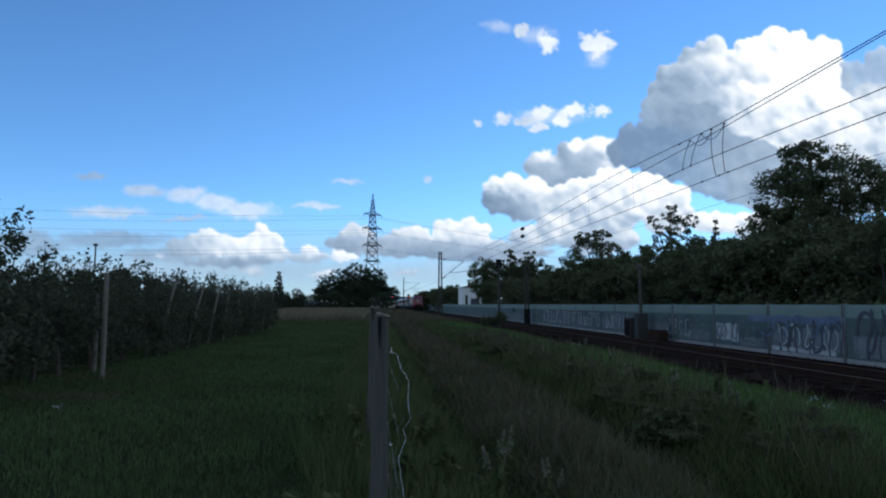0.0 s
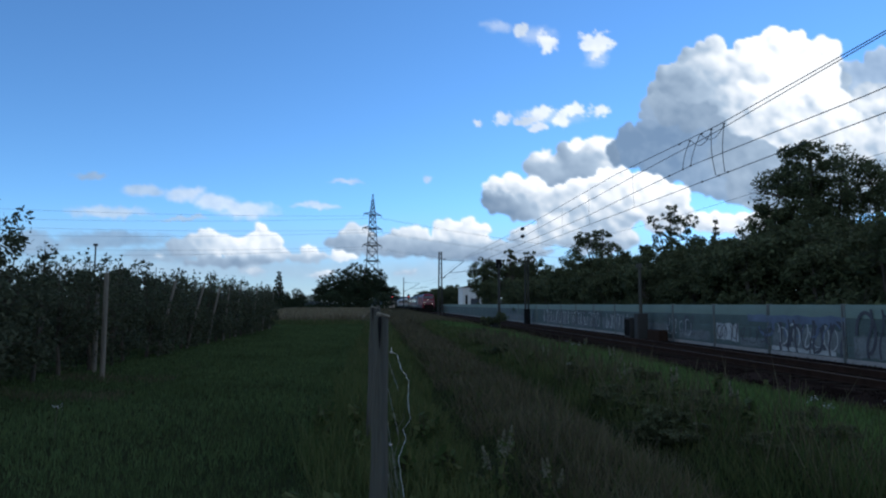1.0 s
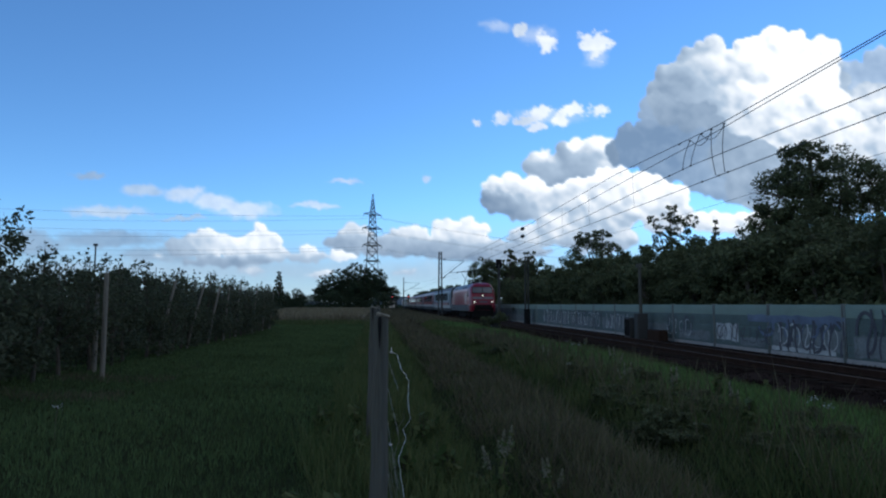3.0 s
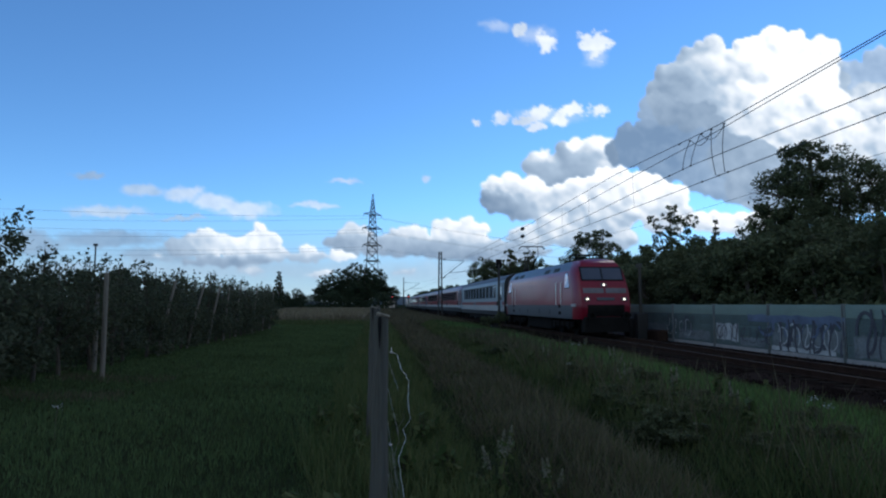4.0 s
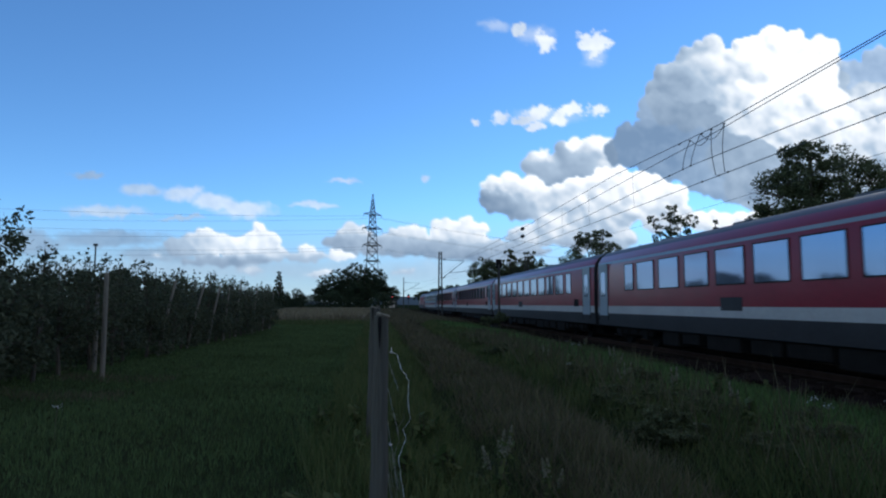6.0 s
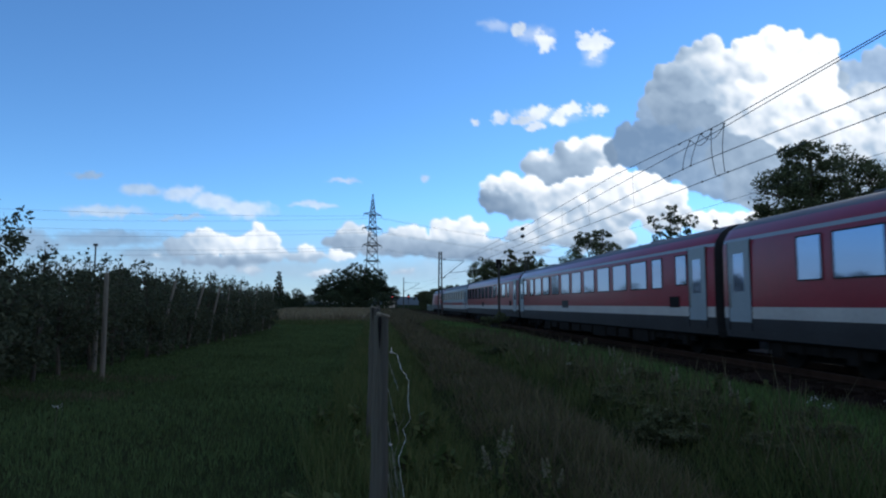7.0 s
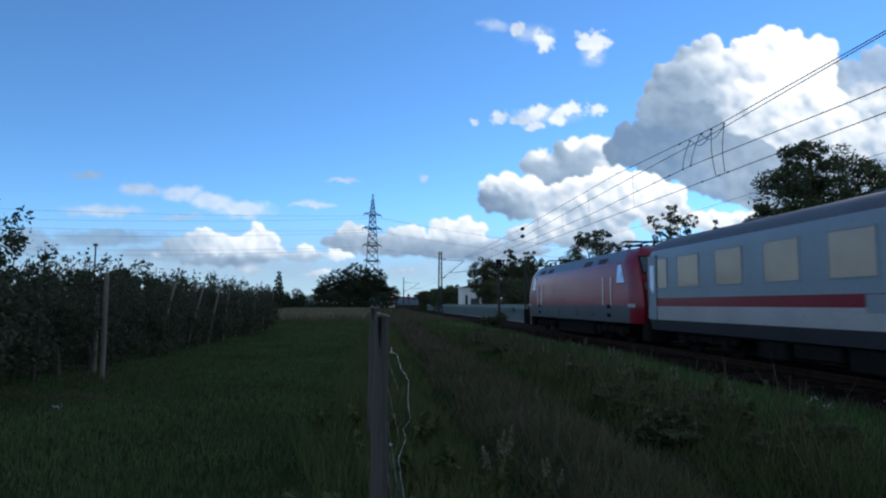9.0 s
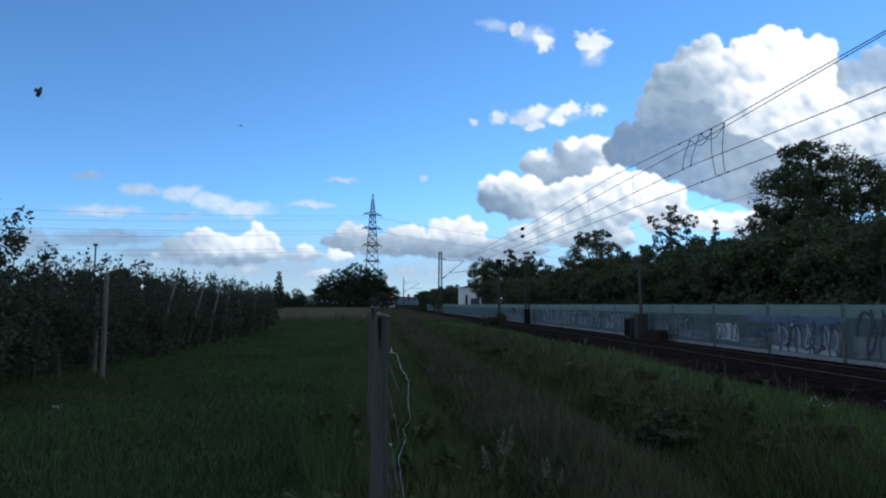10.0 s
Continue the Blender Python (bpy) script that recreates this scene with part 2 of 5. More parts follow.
def build_grass():
    rng = np.random.default_rng(4)
    p = scatter(rng, 190000, -9.5, 0.2, 3.5, 56, 1.7)
    clump = np.sin(p[:, 0] * 2.1 + np.sin(p[:, 1])) * np.sin(p[:, 1] * 1.3) * 0.25 + 1
    q = blade_quads(rng, p, 0.075 * clump, 0.003 + 0.0006 * p[:, 1:2])
    tagged(new("meadow_grass", quads_mesh("meadow_grass", q, GRASS)), "short mown green meadow grass beside the orchard", "grass", kind="stuff")
    def strip(n, x0, x1, y1, h, w, lean, power=1.6, rag=0.25):
        """Blades in a ragged strip along the fence, taller in patches."""
        c = scatter(rng, n, x0 - rag, x1 + rag, 3.0, y1, power)
        edge = np.minimum(c[:, 0] - x0, x1 - c[:, 0]) + rag * np.sin(c[:, 1] * 1.7 + x0 * 3) * np.sin(c[:, 1] * 0.6 + x1)
        c = c[edge > -rag * rng.uniform(0, 1, len(c))]
        patch = 0.55 + 0.75 * (np.sin(c[:, 0] * 1.9 + c[:, 1] * 0.5) * np.sin(c[:, 1] * 0.9 + 1) * 0.5 + 0.5)
        return blade_quads(rng, c, h * patch, w + 0.00055 * c[:, 1:2], lean)

    q = np.concatenate([strip(30000, -0.6, 0.85, 56, 0.30, 0.003, 0.6), strip(26000, 3.6, 4.7, 60, 0.24, 0.003, 0.7), strip(16000, 7.3, 8.4, 60, 0.22, 0.003, 0.7), strip(14000, 1.5, 3.0, 60, 0.16, 0.003, 0.8), strip(16000, 0.8, 1.6, 60, 0.09, 0.003, 0.9), strip(18000, 2.9, 4.0, 60, 0.12, 0.003, 0.9)])
    tagged(new("rough_grass", quads_mesh("rough_grass", q, ROUGH)), "tall rough grass and weeds beside the wheel ruts", "grass", kind="stuff")
    q = strip(76000, 4.5, 7.7, 75, 0.15, 0.003, 0.6)
    tagged(new("bank_grass", quads_mesh("bank_grass", q, LUSH)), "lush green grass on the trackside bank", "grass", kind="stuff")
    q = np.concatenate([strip(24000, 1.55, 2.95, 60, 0.24, 0.0022, 0.9), strip(2500, 4.0, 5.2, 30, 0.55, 0.002, 0.6)])
    o = scatter(rng, 5000, -7.4, -4.6, 10.5, 17.5, 1.0)
    o = o[np.sin(o[:, 1] * 2.3 + o[:, 0] * 0.4) > 0.35]
    q = np.concatenate([q, blade_quads(rng, o, 0.11, 0.009, 0.9)])
    tagged(new("dry_grass", quads_mesh("dry_grass", q, DRYGRASS)), "dry brown grass ridge between the wheel ruts", "grass", kind="stuff")
    k = np.stack([rng.uniform(-1.4, 8.2, 42000), 54 + 170 * rng.uniform(0, 1, 42000) ** 1.6, np.zeros(42000)], 1)
    k[:, 2] = ground_z(k[:, 0], k[:, 1])
    tagged(new("verge_grass", quads_mesh("verge_grass", blade_quads(rng, k, 0.30, 0.012 + 0.0006 * k[:, 1:2], 0.6), DRYGRASS)), "rough brownish grass verge running along the railway", "grass", kind="stuff")
    d = np.stack([rng.uniform(-70, -1.5, 60000), 57 + 150 * rng.uniform(0, 1, 60000) ** 2.2, np.zeros(60000)], 1)
    q = blade_quads(rng, d, 0.62, 0.03 + 0.0006 * d[:, 1:2], 0.3)
    tagged(new("crop_field", quads_mesh("crop_field", q, CROP)), "pale ripe crop field beyond the meadow", "field", kind="stuff")
    e = np.stack([rng.uniform(-70, -0.5, 16000), rng.uniform(52.5, 57, 16000), np.zeros(16000)], 1)
    tagged(new("ditch_grass", quads_mesh("ditch_grass", blade_quads(rng, e, 0.34, 0.03, 0.5), ROUGH)), "dark long grass along the edge of the crop field", "grass", kind="stuff")
    k = rng.uniform(0, 1, 36000)
    hx = -95 + 99 * k
    top = 4.6 + 1.3 * np.sin(hx * 0.31) + 0.8 * np.sin(hx * 0.83 + 1)
    hd = np.stack([hx, 208 + rng.normal(0, 1.6, 36000), top * rng.uniform(0, 1, 36000) ** 0.7], 1)
    tagged(new("hedge", quads_mesh("hedge", leaf_quads(rng, hd, 0.22), FARLEAF)), "dense dark hedge along the far side of the field", "hedge", kind="stuff")
    g = Geo()
    g.box(-70, -1.5, 57, 207, -0.05, 0.30)
    tagged(g.part("field_bed", CROP), "pale straw-coloured bed of the crop field", "field", kind="structure")


# ---- track ----
TRACK_X = 11.32
RAIL_Z = 0.10


def build_track():
    g = Geo()
    rng = np.random.default_rng(8)
    ys = np.concatenate([np.arange(-30, 40, 1.0), np.arange(40, 420, 10.0)])
    prof = [(-3.2, -0.42), (-2.0, -0.16), (-1.5, -0.10), (0, -0.11), (1.5, -0.10), (2.2, -0.16), (3.75, -0.18)]
    for a, b in zip(ys[:-1], ys[1:]):
        for (x0, z0), (x1, z1) in zip(prof[:-1], prof[1:]):
            g.face([(TRACK_X + x0, a, z0), (TRACK_X + x1, a, z1), (TRACK_X + x1, b, z1), (TRACK_X + x0, b, z0)])
    bed = tagged(g.part("ballast_bed", BALLAST), "brown crushed-stone ballast bed under the track, darkened for shade", "ballast", kind="structure")
    n = 26000
    y = -2 + 75 * rng.uniform(0, 1, n) ** 1.5
    x = rng.uniform(-3.0, 3.6, n)
    z = np.interp(x, [q[0] for q in prof], [q[1] for q in prof])
    c = np.stack([TRACK_X + x, y, z + 0.015], 1)
    q = leaf_quads(rng, c, 0.04)
    tagged(new("ballast_stones", quads_mesh("ballast_stones", q, BALLAST)), "loose crushed stones of the ballast, darkened for shade", "ballast", kind="stuff")
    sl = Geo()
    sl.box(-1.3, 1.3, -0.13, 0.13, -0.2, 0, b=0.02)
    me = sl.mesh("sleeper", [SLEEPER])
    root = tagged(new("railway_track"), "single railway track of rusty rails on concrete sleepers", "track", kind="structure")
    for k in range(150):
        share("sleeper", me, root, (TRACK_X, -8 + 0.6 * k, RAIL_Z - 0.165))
    for s in (-1, 1):
        r = Geo()
        x = TRACK_X + s * 0.7525
        for x0, x1, z0, z1, m in ((-0.07, 0.07, -0.165, -0.145, 0), (-0.012, 0.012, -0.145, -0.045, 0), (-0.036, 0.036, -0.045, -0.004, 0), (-0.03, 0.03, -0.004, 0.0, 1)):
            r.box(x + x0, x + x1, -30, 420, RAIL_Z + z0, RAIL_Z + z1, m)
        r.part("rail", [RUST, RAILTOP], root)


# ---- noise barrier ----
WALL_X = 15.0


def build_barrier():
    root = tagged(new("noise_barrier"), "grey-green panelled noise barrier covered in graffiti", "wall", kind="structure")
    pitch, y0, bays = 3.95, 3.2, 48
    g = Geo()
    g.box(-0.08, 0.08, -0.07, -0.055, -0.3, 1.84)
    g.box(-0.08, 0.08, 0.055, 0.07, -0.3, 1.84)
    g.box(-0.006, 0.006, -0.055, 0.055, -0.3, 1.835)
    post = g.mesh("post", [POSTSTEEL])
    g = Geo()
    g.box(-0.07, 0.07, 0.075, pitch - 0.075, -0.35, 0.20, b=0.012)
    plinth = g.mesh("plinth", [CONCRETE])
    pan = []
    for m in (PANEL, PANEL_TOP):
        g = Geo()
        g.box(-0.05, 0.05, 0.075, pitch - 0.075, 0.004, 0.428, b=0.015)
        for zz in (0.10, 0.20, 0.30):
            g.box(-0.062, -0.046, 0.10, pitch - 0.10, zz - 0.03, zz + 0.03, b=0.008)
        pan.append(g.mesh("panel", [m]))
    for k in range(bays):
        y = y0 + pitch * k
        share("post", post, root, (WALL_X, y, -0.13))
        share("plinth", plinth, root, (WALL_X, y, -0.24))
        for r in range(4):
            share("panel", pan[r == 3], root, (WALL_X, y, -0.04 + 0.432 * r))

    rng = random.Random(5)

    def ribbon(g, pts, w, x):
        """A painted stroke of even width along the points."""
        side = []
        for i, (py, pz) in enumerate(pts):
            (ay, az), (by, bz) = pts[max(0, i - 1)], pts[min(len(pts) - 1, i + 1)]
            d = Vector((by - ay, bz - az)).normalized()
            side.append(((x, py - d.y * w / 2, pz + d.x * w / 2), (x, py + d.y * w / 2, pz - d.x * w / 2)))
        for (a0, a1), (b0, b1) in zip(side[:-1], side[1:]):
            g.face([a0, a1, b1, b0])

    layer = [0]

    def strokes(y0, y1, z0, z1, m, n, w):
        """Unreadable sprayed loops and bars within a stretch of the wall."""
        step = (y1 - y0) / n
        for i in range(n):
            cy, cz = y0 + step * (i + 0.5), (z0 + z1) / 2
            a0, span_a = rng.uniform(0, 6.28), rng.uniform(2.2, 5.0)
            ry, rz = step * rng.uniform(0.35, 0.6), (z1 - z0) * rng.uniform(0.32, 0.5)
            loop = [(cy + ry * math.cos(a0 + span_a * t / 18), cz + rz * math.sin(a0 + span_a * t / 18)) for t in range(19)]
            sy, tilt = cy + rng.uniform(-0.4, 0.4) * step, rng.uniform(-0.4, 0.4) * step
            bar = [(sy + tilt * t / 8 + 0.10 * step * math.sin(t * 0.8), z0 + (z1 - z0) * t / 8) for t in range(9)]
            for pts in (loop, bar):
                g = Geo()
                layer[0] = (layer[0] + 1) % 14
                ribbon(g, pts, w * rng.uniform(0.6, 1.3), WALL_X - 0.0685 - 0.0012 * layer[0])
                g.part("spray_paint", m, root, "sprayed unreadable graffiti stroke")

    def patch(y0, y1, z0, z1, m):
        g = Geo()
        depth = 0 if m is PAINT_PALE else 3
        n = 16
        top = [(WALL_X - 0.0655 - 0.0006 * depth, y0 + (y1 - y0) * i / n, z1 - rng.uniform(0, 0.18) * (z1 - z0)) for i in range(n + 1)]
        bot = [(WALL_X - 0.0655 - 0.0006 * depth, y0 + (y1 - y0) * i / n, z0 + rng.uniform(0, 0.15) * (z1 - z0)) for i in range(n + 1)]
        for i in range(n):
            g.face([bot[i], bot[i + 1], top[i + 1], top[i]])
        g.part("spray_paint", m, root, "patch of sprayed paint on the barrier")

    for ya, yb, za, zb in ((10.5, 14.6, 0.0, 0.5), (15.2, 18.6, 0.0, 0.75), (19.0, 22.7, 0.02, 0.95), (23.2, 24.9, 0.0, 0.4), (27.3, 30.2, 0.02, 0.55), (31.5, 33.8, 0.1, 0.8), (36.0, 41.0, 0.05, 0.9), (42.0, 47.5, 0.05, 0.85), (48.5, 56.0, 0.05, 0.8), (60.0, 72.0, 0.05, 0.7)):
        patch(ya, yb, za, zb, PAINT_PALE)
    patch(18.9, 24.3, 1.0, 1.32, PAINT_BLUE)
    patch(19.4, 22.8, -0.02, 0.16, PAINT_WHITE)
    strokes(19.0, 22.6, 0.0, 1.15, PAINT_BLACK, 7, 0.10)
    strokes(19.3, 22.4, 0.1, 1.0, PAINT_WHITE, 5, 0.05)
    strokes(19.2, 23.5, 0.5, 1.2, PAINT_BLUE, 5, 0.10)
    patch(25.0, 26.7, 0.10, 0.92, PAINT_WHITE)
    strokes(25.1, 26.6, 0.15, 0.9, PAINT_BLACK, 4, 0.06)
    strokes(15.0, 18.4, 0.05, 1.55, PAINT_BLACK, 5, 0.10)
    strokes(11.0, 14.6, 0.1, 1.4, PAINT_BLACK, 6, 0.10)
    strokes(22.6, 24.8, 0.15, 0.8, PAINT_BLACK, 4, 0.05)
    strokes(28.5, 32.0, 0.2, 1.2, PAINT_BLACK, 6, 0.05)
    strokes(29.0, 31.5, 0.2, 1.0, PAINT_WHITE, 4, 0.04)
    strokes(36.0, 40.5, 0.15, 1.1, PAINT_WHITE, 7, 0.06)
    strokes(36.5, 40.0, 0.15, 1.2, PAINT_BLACK, 6, 0.05)
    strokes(41.0, 56.0, 0.1, 1.3, PAINT_BLACK, 20, 0.09)
    strokes(41.5, 56.0, 0.15, 1.2, PAINT_WHITE, 18, 0.08)
    strokes(60.0, 84.0, 0.1, 1.1, PAINT_BLACK, 12, 0.10)


# ---- overhead line ----
def build_mast(name, x, y, top, lattice, arm):
    root = tagged(new(name), "dark steel lattice catenary mast beside the track" if lattice else "slim catenary mast beside the track", "mast", "catenary masts")
    root.location = (x, y, -0.3)
    h = top + 0.3
    if lattice:
        for sx in (-1, 1):
            g = Geo()
            g.loft([[(sx * w + dx, dy, z) for dx, dy in ((-0.08, -0.08), (0.08, -0.08), (0.08, 0.08), (-0.08, 0.08))] for w, z in ((0.26, 0), (0.15, h))])
            g.part("upright", DARKSTEEL, root)
        g = Geo()
        for k in range(14):
            z0, z1 = h * k / 14, h * (k + 1) / 14
            w0, w1 = 0.26 - 0.11 * k / 14, 0.26 - 0.11 * (k + 1) / 14
            s = 1 if k % 2 else -1
            g.tube([(s * w0, 0, z0), (-s * w1, 0, z1)], 0.03, 5)
        g.part("lattice", DARKSTEEL, root)
    else:
        g = Geo()
        g.tube([(0, 0, 0), (0, 0, h)], [0.16, 0.10], 8)
        g.part("upright", DARKSTEEL, root)
    if arm:
        reach = TRACK_X - x
        g = Geo()
        g.tube([(0.15, 0, 5.3), (reach * 0.95, 0, 7.6)], 0.045, 6)
        g.tube([(0.15, 0, 7.8), (reach * 0.95, 0, 7.7)], 0.03, 6)
        g.tube([(reach * 0.35, 0, 6.1), (reach + 0.3, 0, 6.35)], 0.03, 6)
        g.part("cantilever", DARKSTEEL, root)
        for px, pz in ((0.35, 5.45), (0.35, 7.8)):
            g = Geo()
            g.tube([(px + 0.035 * k, 0, pz + 0.015 * k) for k in range(10)], [0.08 if k % 2 else 0.045 for k in range(10)], 8)
            g.part("insulator", BARK, root)


def line(name, pts, r, label, material=WIRE, sub=10):
    """A hanging cable through the given points."""
    g = Geo()
    out = []
    for a, b in zip(pts[:-1], pts[1:]):
        for k in range(sub):
            out.append(Vector(a).lerp(Vector(b), k / sub))
    out.append(Vector(pts[-1]))
    g.tube(out, r, 5)
    return tagged(g.part(name, material), label, "cable")


def span(a, b, sag, n=24):
    return [tuple(Vector(a).lerp(Vector(b), k / n) - Vector((0, 0, sag * 4 * (k / n) * (1 - k / n)))) for k in range(n + 1)]


def build_overhead():
    build_mast("catenary_mast", 8.1, 82, 8.6, True, True)
    build_mast("catenary_mast", 6.8, 168, 8.8, False, True)
    build_mast("catenary_mast", 7.4, 255, 8.8, False, True)
    build_mast("catenary_mast", 8.1, -6, 8.6, True, True)
    x = TRACK_X
    line("contact_wire", [(x + 0.1, -10, 6.05), (x + 0.1, 49, 6.02), (x - 0.2, 82, 6.05), (x, 168, 6.05), (x, 255, 6.05)], 0.014, "taut dark contact wire over the track")
    line("contact_wire", [(x - 0.05, -10, 6.6), (x - 0.05, 13.3, 6.55), (x - 0.05, 21.3, 6.72), (x, 26, 6.67), (x, 33, 6.5), (x - 0.1, 82, 6.4)], 0.014, "taut dark contact wire over the track")
    m1 = [(x, -10, 8.5), (x, 13.3, 7.82), (x, 19.7, 7.70), (x, 29, 7.92), (x, 48.9, 7.69), (x, 82, 7.85)]
    m2 = [(x + 0.15, -10, 8.6), (x + 0.15, 13.3, 7.84), (x + 0.15, 20.2, 7.58), (x + 0.15, 25.8, 7.50), (x + 0.15, 48.9, 7.08), (x + 0.15, 82, 7.75)]
    line("messenger_wire", m1, 0.014, "dark messenger cable above the contact wire")
    line("messenger_wire", m2, 0.014, "dark messenger cable above the contact wire")
    line("messenger_wire", span((x, 82, 7.85), (x, 168, 7.85), 1.0), 0.012, "dark messenger cable above the contact wire", sub=1)
    line("feeder_cable", [(15.6, -10, 6.6), (15.6, 30, 6.3), (15.4, 82, 6.8), (15.4, 168, 7.0)], 0.007, "thin dark feeder cable behind the track")
    # jumper loops between the two overlapping overhead lines
    for y, x0, top, bot, dy in ((19.3, x, 7.60, 6.03, 0.05), (20.1, x, 7.60, 6.03, -0.2), (20.75, x - 0.05, 7.68, 6.72, 0.75), (21.5, x - 0.05, 7.64, 6.72, 0.6)):
        pts = [(x0, y + dy * t + 0.12 * math.sin(t * 3.1), top + (bot - top) * t) for t in (0, 0.15, 0.3, 0.45, 0.6, 0.75, 0.9, 1)]
        line("jumper_cable", pts, 0.013, "drooping copper jumper cable between overhead wires", sub=3)
    for cx, cy, cz in ((x + 0.1, 19.35, 6.035), (x + 0.1, 19.9, 6.035), (x + 0.1, 21.0, 6.035), (x - 0.05, 21.5, 6.72), (x - 0.05, 22.1, 6.71), (x - 0.05, 23.2, 6.70), (x, 19.3, 7.64), (x, 20.1, 7.66), (x, 20.75, 7.70), (x, 21.6, 7.66), (x, 22.4, 7.74)):
        g = Geo()
        g.tube([(cx, cy - 0.06, cz), (cx, cy, cz), (cx, cy + 0.06, cz)], [0.02, 0.035, 0.02], 8)
        tagged(g.part("wire_clamp", DARKSTEEL), "small dark clamp on the overhead wire", "clamp", "wire clamps")
    for ya, yb, sag in ((19.3, 20.75, 0.30), (20.1, 21.5, 0.32)):
        line("jumper_cable", span((x, ya, 7.60), (x, yb, 7.66), sag, 12), 0.012, "drooping copper jumper cable between overhead wires", sub=1)
    for y, t, b in ((27, 7.75, 6.03), (33, 7.7, 6.03), (38, 7.68, 6.03), (44, 7.68, 6.03), (55, 7.6, 6.03), (62, 7.6, 6.03), (70, 7.7, 6.03)):
        xd = x + 0.1 - 0.3 * max(0, y - 49) / 33
        line("dropper", [(xd, y, b), (xd - 0.05, y, t)], 0.006, "thin vertical dropper wire", sub=1)
    for z in (7.69, 7.08):
        g = Geo()
        for k in range(4):
            yy = 48.7 + 0.11 * k
            g.tube([(x + 0.08, yy, z), (x + 0.08, yy + 0.05, z)], [0.14, 0.12], 10)
        g.tube([(x + 0.08, 48.5, z), (x + 0.08, 49.3, z)], 0.04, 8)
        tagged(g.part("wire_insulator", RUBBER, smooth=True), "dark ribbed insulator strung in the overhead line", "insulator")


# ---- clouds ----
def gradient_noise(x, y, seed):
    """Smooth gradient noise on a unit lattice, about -0.7 to 0.7."""
    ang = np.random.default_rng(seed).uniform(0, 2 * np.pi, (128, 128))
    xi, yi = np.floor(x).astype(int), np.floor(y).astype(int)
    fx, fy = x - xi, y - yi

    def corner(i, j):
        t = ang[(yi + j) % 128, (xi + i) % 128]
        return np.cos(t) * (fx - i) + np.sin(t) * (fy - j)

    wx, wy = fx ** 3 * (fx * (6 * fx - 15) + 10), fy ** 3 * (fy * (6 * fy - 15) + 10)
    lo = corner(0, 0) * (1 - wx) + corner(1, 0) * wx
    hi = corner(0, 1) * (1 - wx) + corner(1, 1) * wx
    return lo * (1 - wy) + hi * wy


def fractal(x, y, seed, octaves=5, billow=False, gain=0.55):
    s, amp, tot = 0, 1.0, 0
    for k in range(octaves):
        c, q = math.cos(0.6 * k), math.sin(0.6 * k)
        n = 1.5 * gradient_noise((x * c - y * q) * 2.03 ** k + 17.3 * k, (x * q + y * c) * 2.03 ** k + 31.7 * k, seed + k)
        s = s + amp * (1 - 2 * np.abs(n) if billow else n)
        tot += amp
        amp *= gain
    return s / tot


# Each cloud is a heap of rounded masses: across, down (sheet units), half width, half height, tone (0 shaded grey, 1 sunlit white)
TOWER = [(13.9, 1.05, 0.50, 0.50, 1.0), (14.35, 1.0, 0.42, 0.36, 1.0), (13.3, 1.1, 0.50, 0.40, 0.9), (12.55, 0.98, 0.36, 0.28, 0.66), (12.15, 1.1, 0.30, 0.26, 0.42),
         (12.0, 1.65, 0.50, 0.62, 0.30), (12.75, 1.5, 0.62, 0.62, 0.56), (13.6, 1.7, 0.80, 0.75, 1.0), (14.3, 1.9, 0.80, 0.72, 1.0), (15.2, 2.2, 0.85, 0.65, 1.0),
         (13.4, 2.6, 0.95, 0.65, 0.64), (14.4, 2.8, 1.10, 0.70, 0.46), (15.6, 3.0, 0.95, 0.80, 0.5), (13.6, 3.35, 0.75, 0.45, 0.45)]
TOWER_RIGHT = [(15.1, 1.32, 0.36, 0.28, 0.42), (15.6, 1.2, 0.45, 0.36, 0.36), (16.3, 1.2, 0.70, 0.60, 0.5), (15.7, 1.75, 0.70, 0.40, 0.75), (17.2, 1.9, 1.10, 1.20, 0.8)]
SHADED = [(12.3, 2.04, 0.32, 0.30, 0.12), (12.0, 2.25, 0.50, 0.42, 0.06), (11.35, 2.5, 0.48, 0.36, 0.02), (10.98, 2.68, 0.28, 0.26, 0.00), (11.7, 2.75, 0.62, 0.42, 0.04),
          (12.5, 2.65, 0.66, 0.55, 0.18), (13.2, 3.0, 0.70, 0.46, 0.30), (12.6, 3.15, 0.50, 0.30, 0.30), (11.6, 1.95, 0.34, 0.34, 0.28),
          (13.1, 3.32, 0.70, 0.28, 0.22), (13.8, 3.30, 0.65, 0.40, 0.28), (14.6, 3.5, 0.80, 0.40, 0.32)]
REAR_BANK = [(9.6, 3.0, 0.34, 0.28, 0.42), (10.1, 2.92, 0.44, 0.36, 0.34), (10.55, 2.86, 0.36, 0.36, 0.55), (9.55, 2.76, 0.13, 0.11, 0.85), (10.14, 2.55, 0.14, 0.10, 0.95), (10.6, 2.54, 0.22, 0.14, 0.98),
             (10.0, 3.2, 0.60, 0.22, 0.22)]
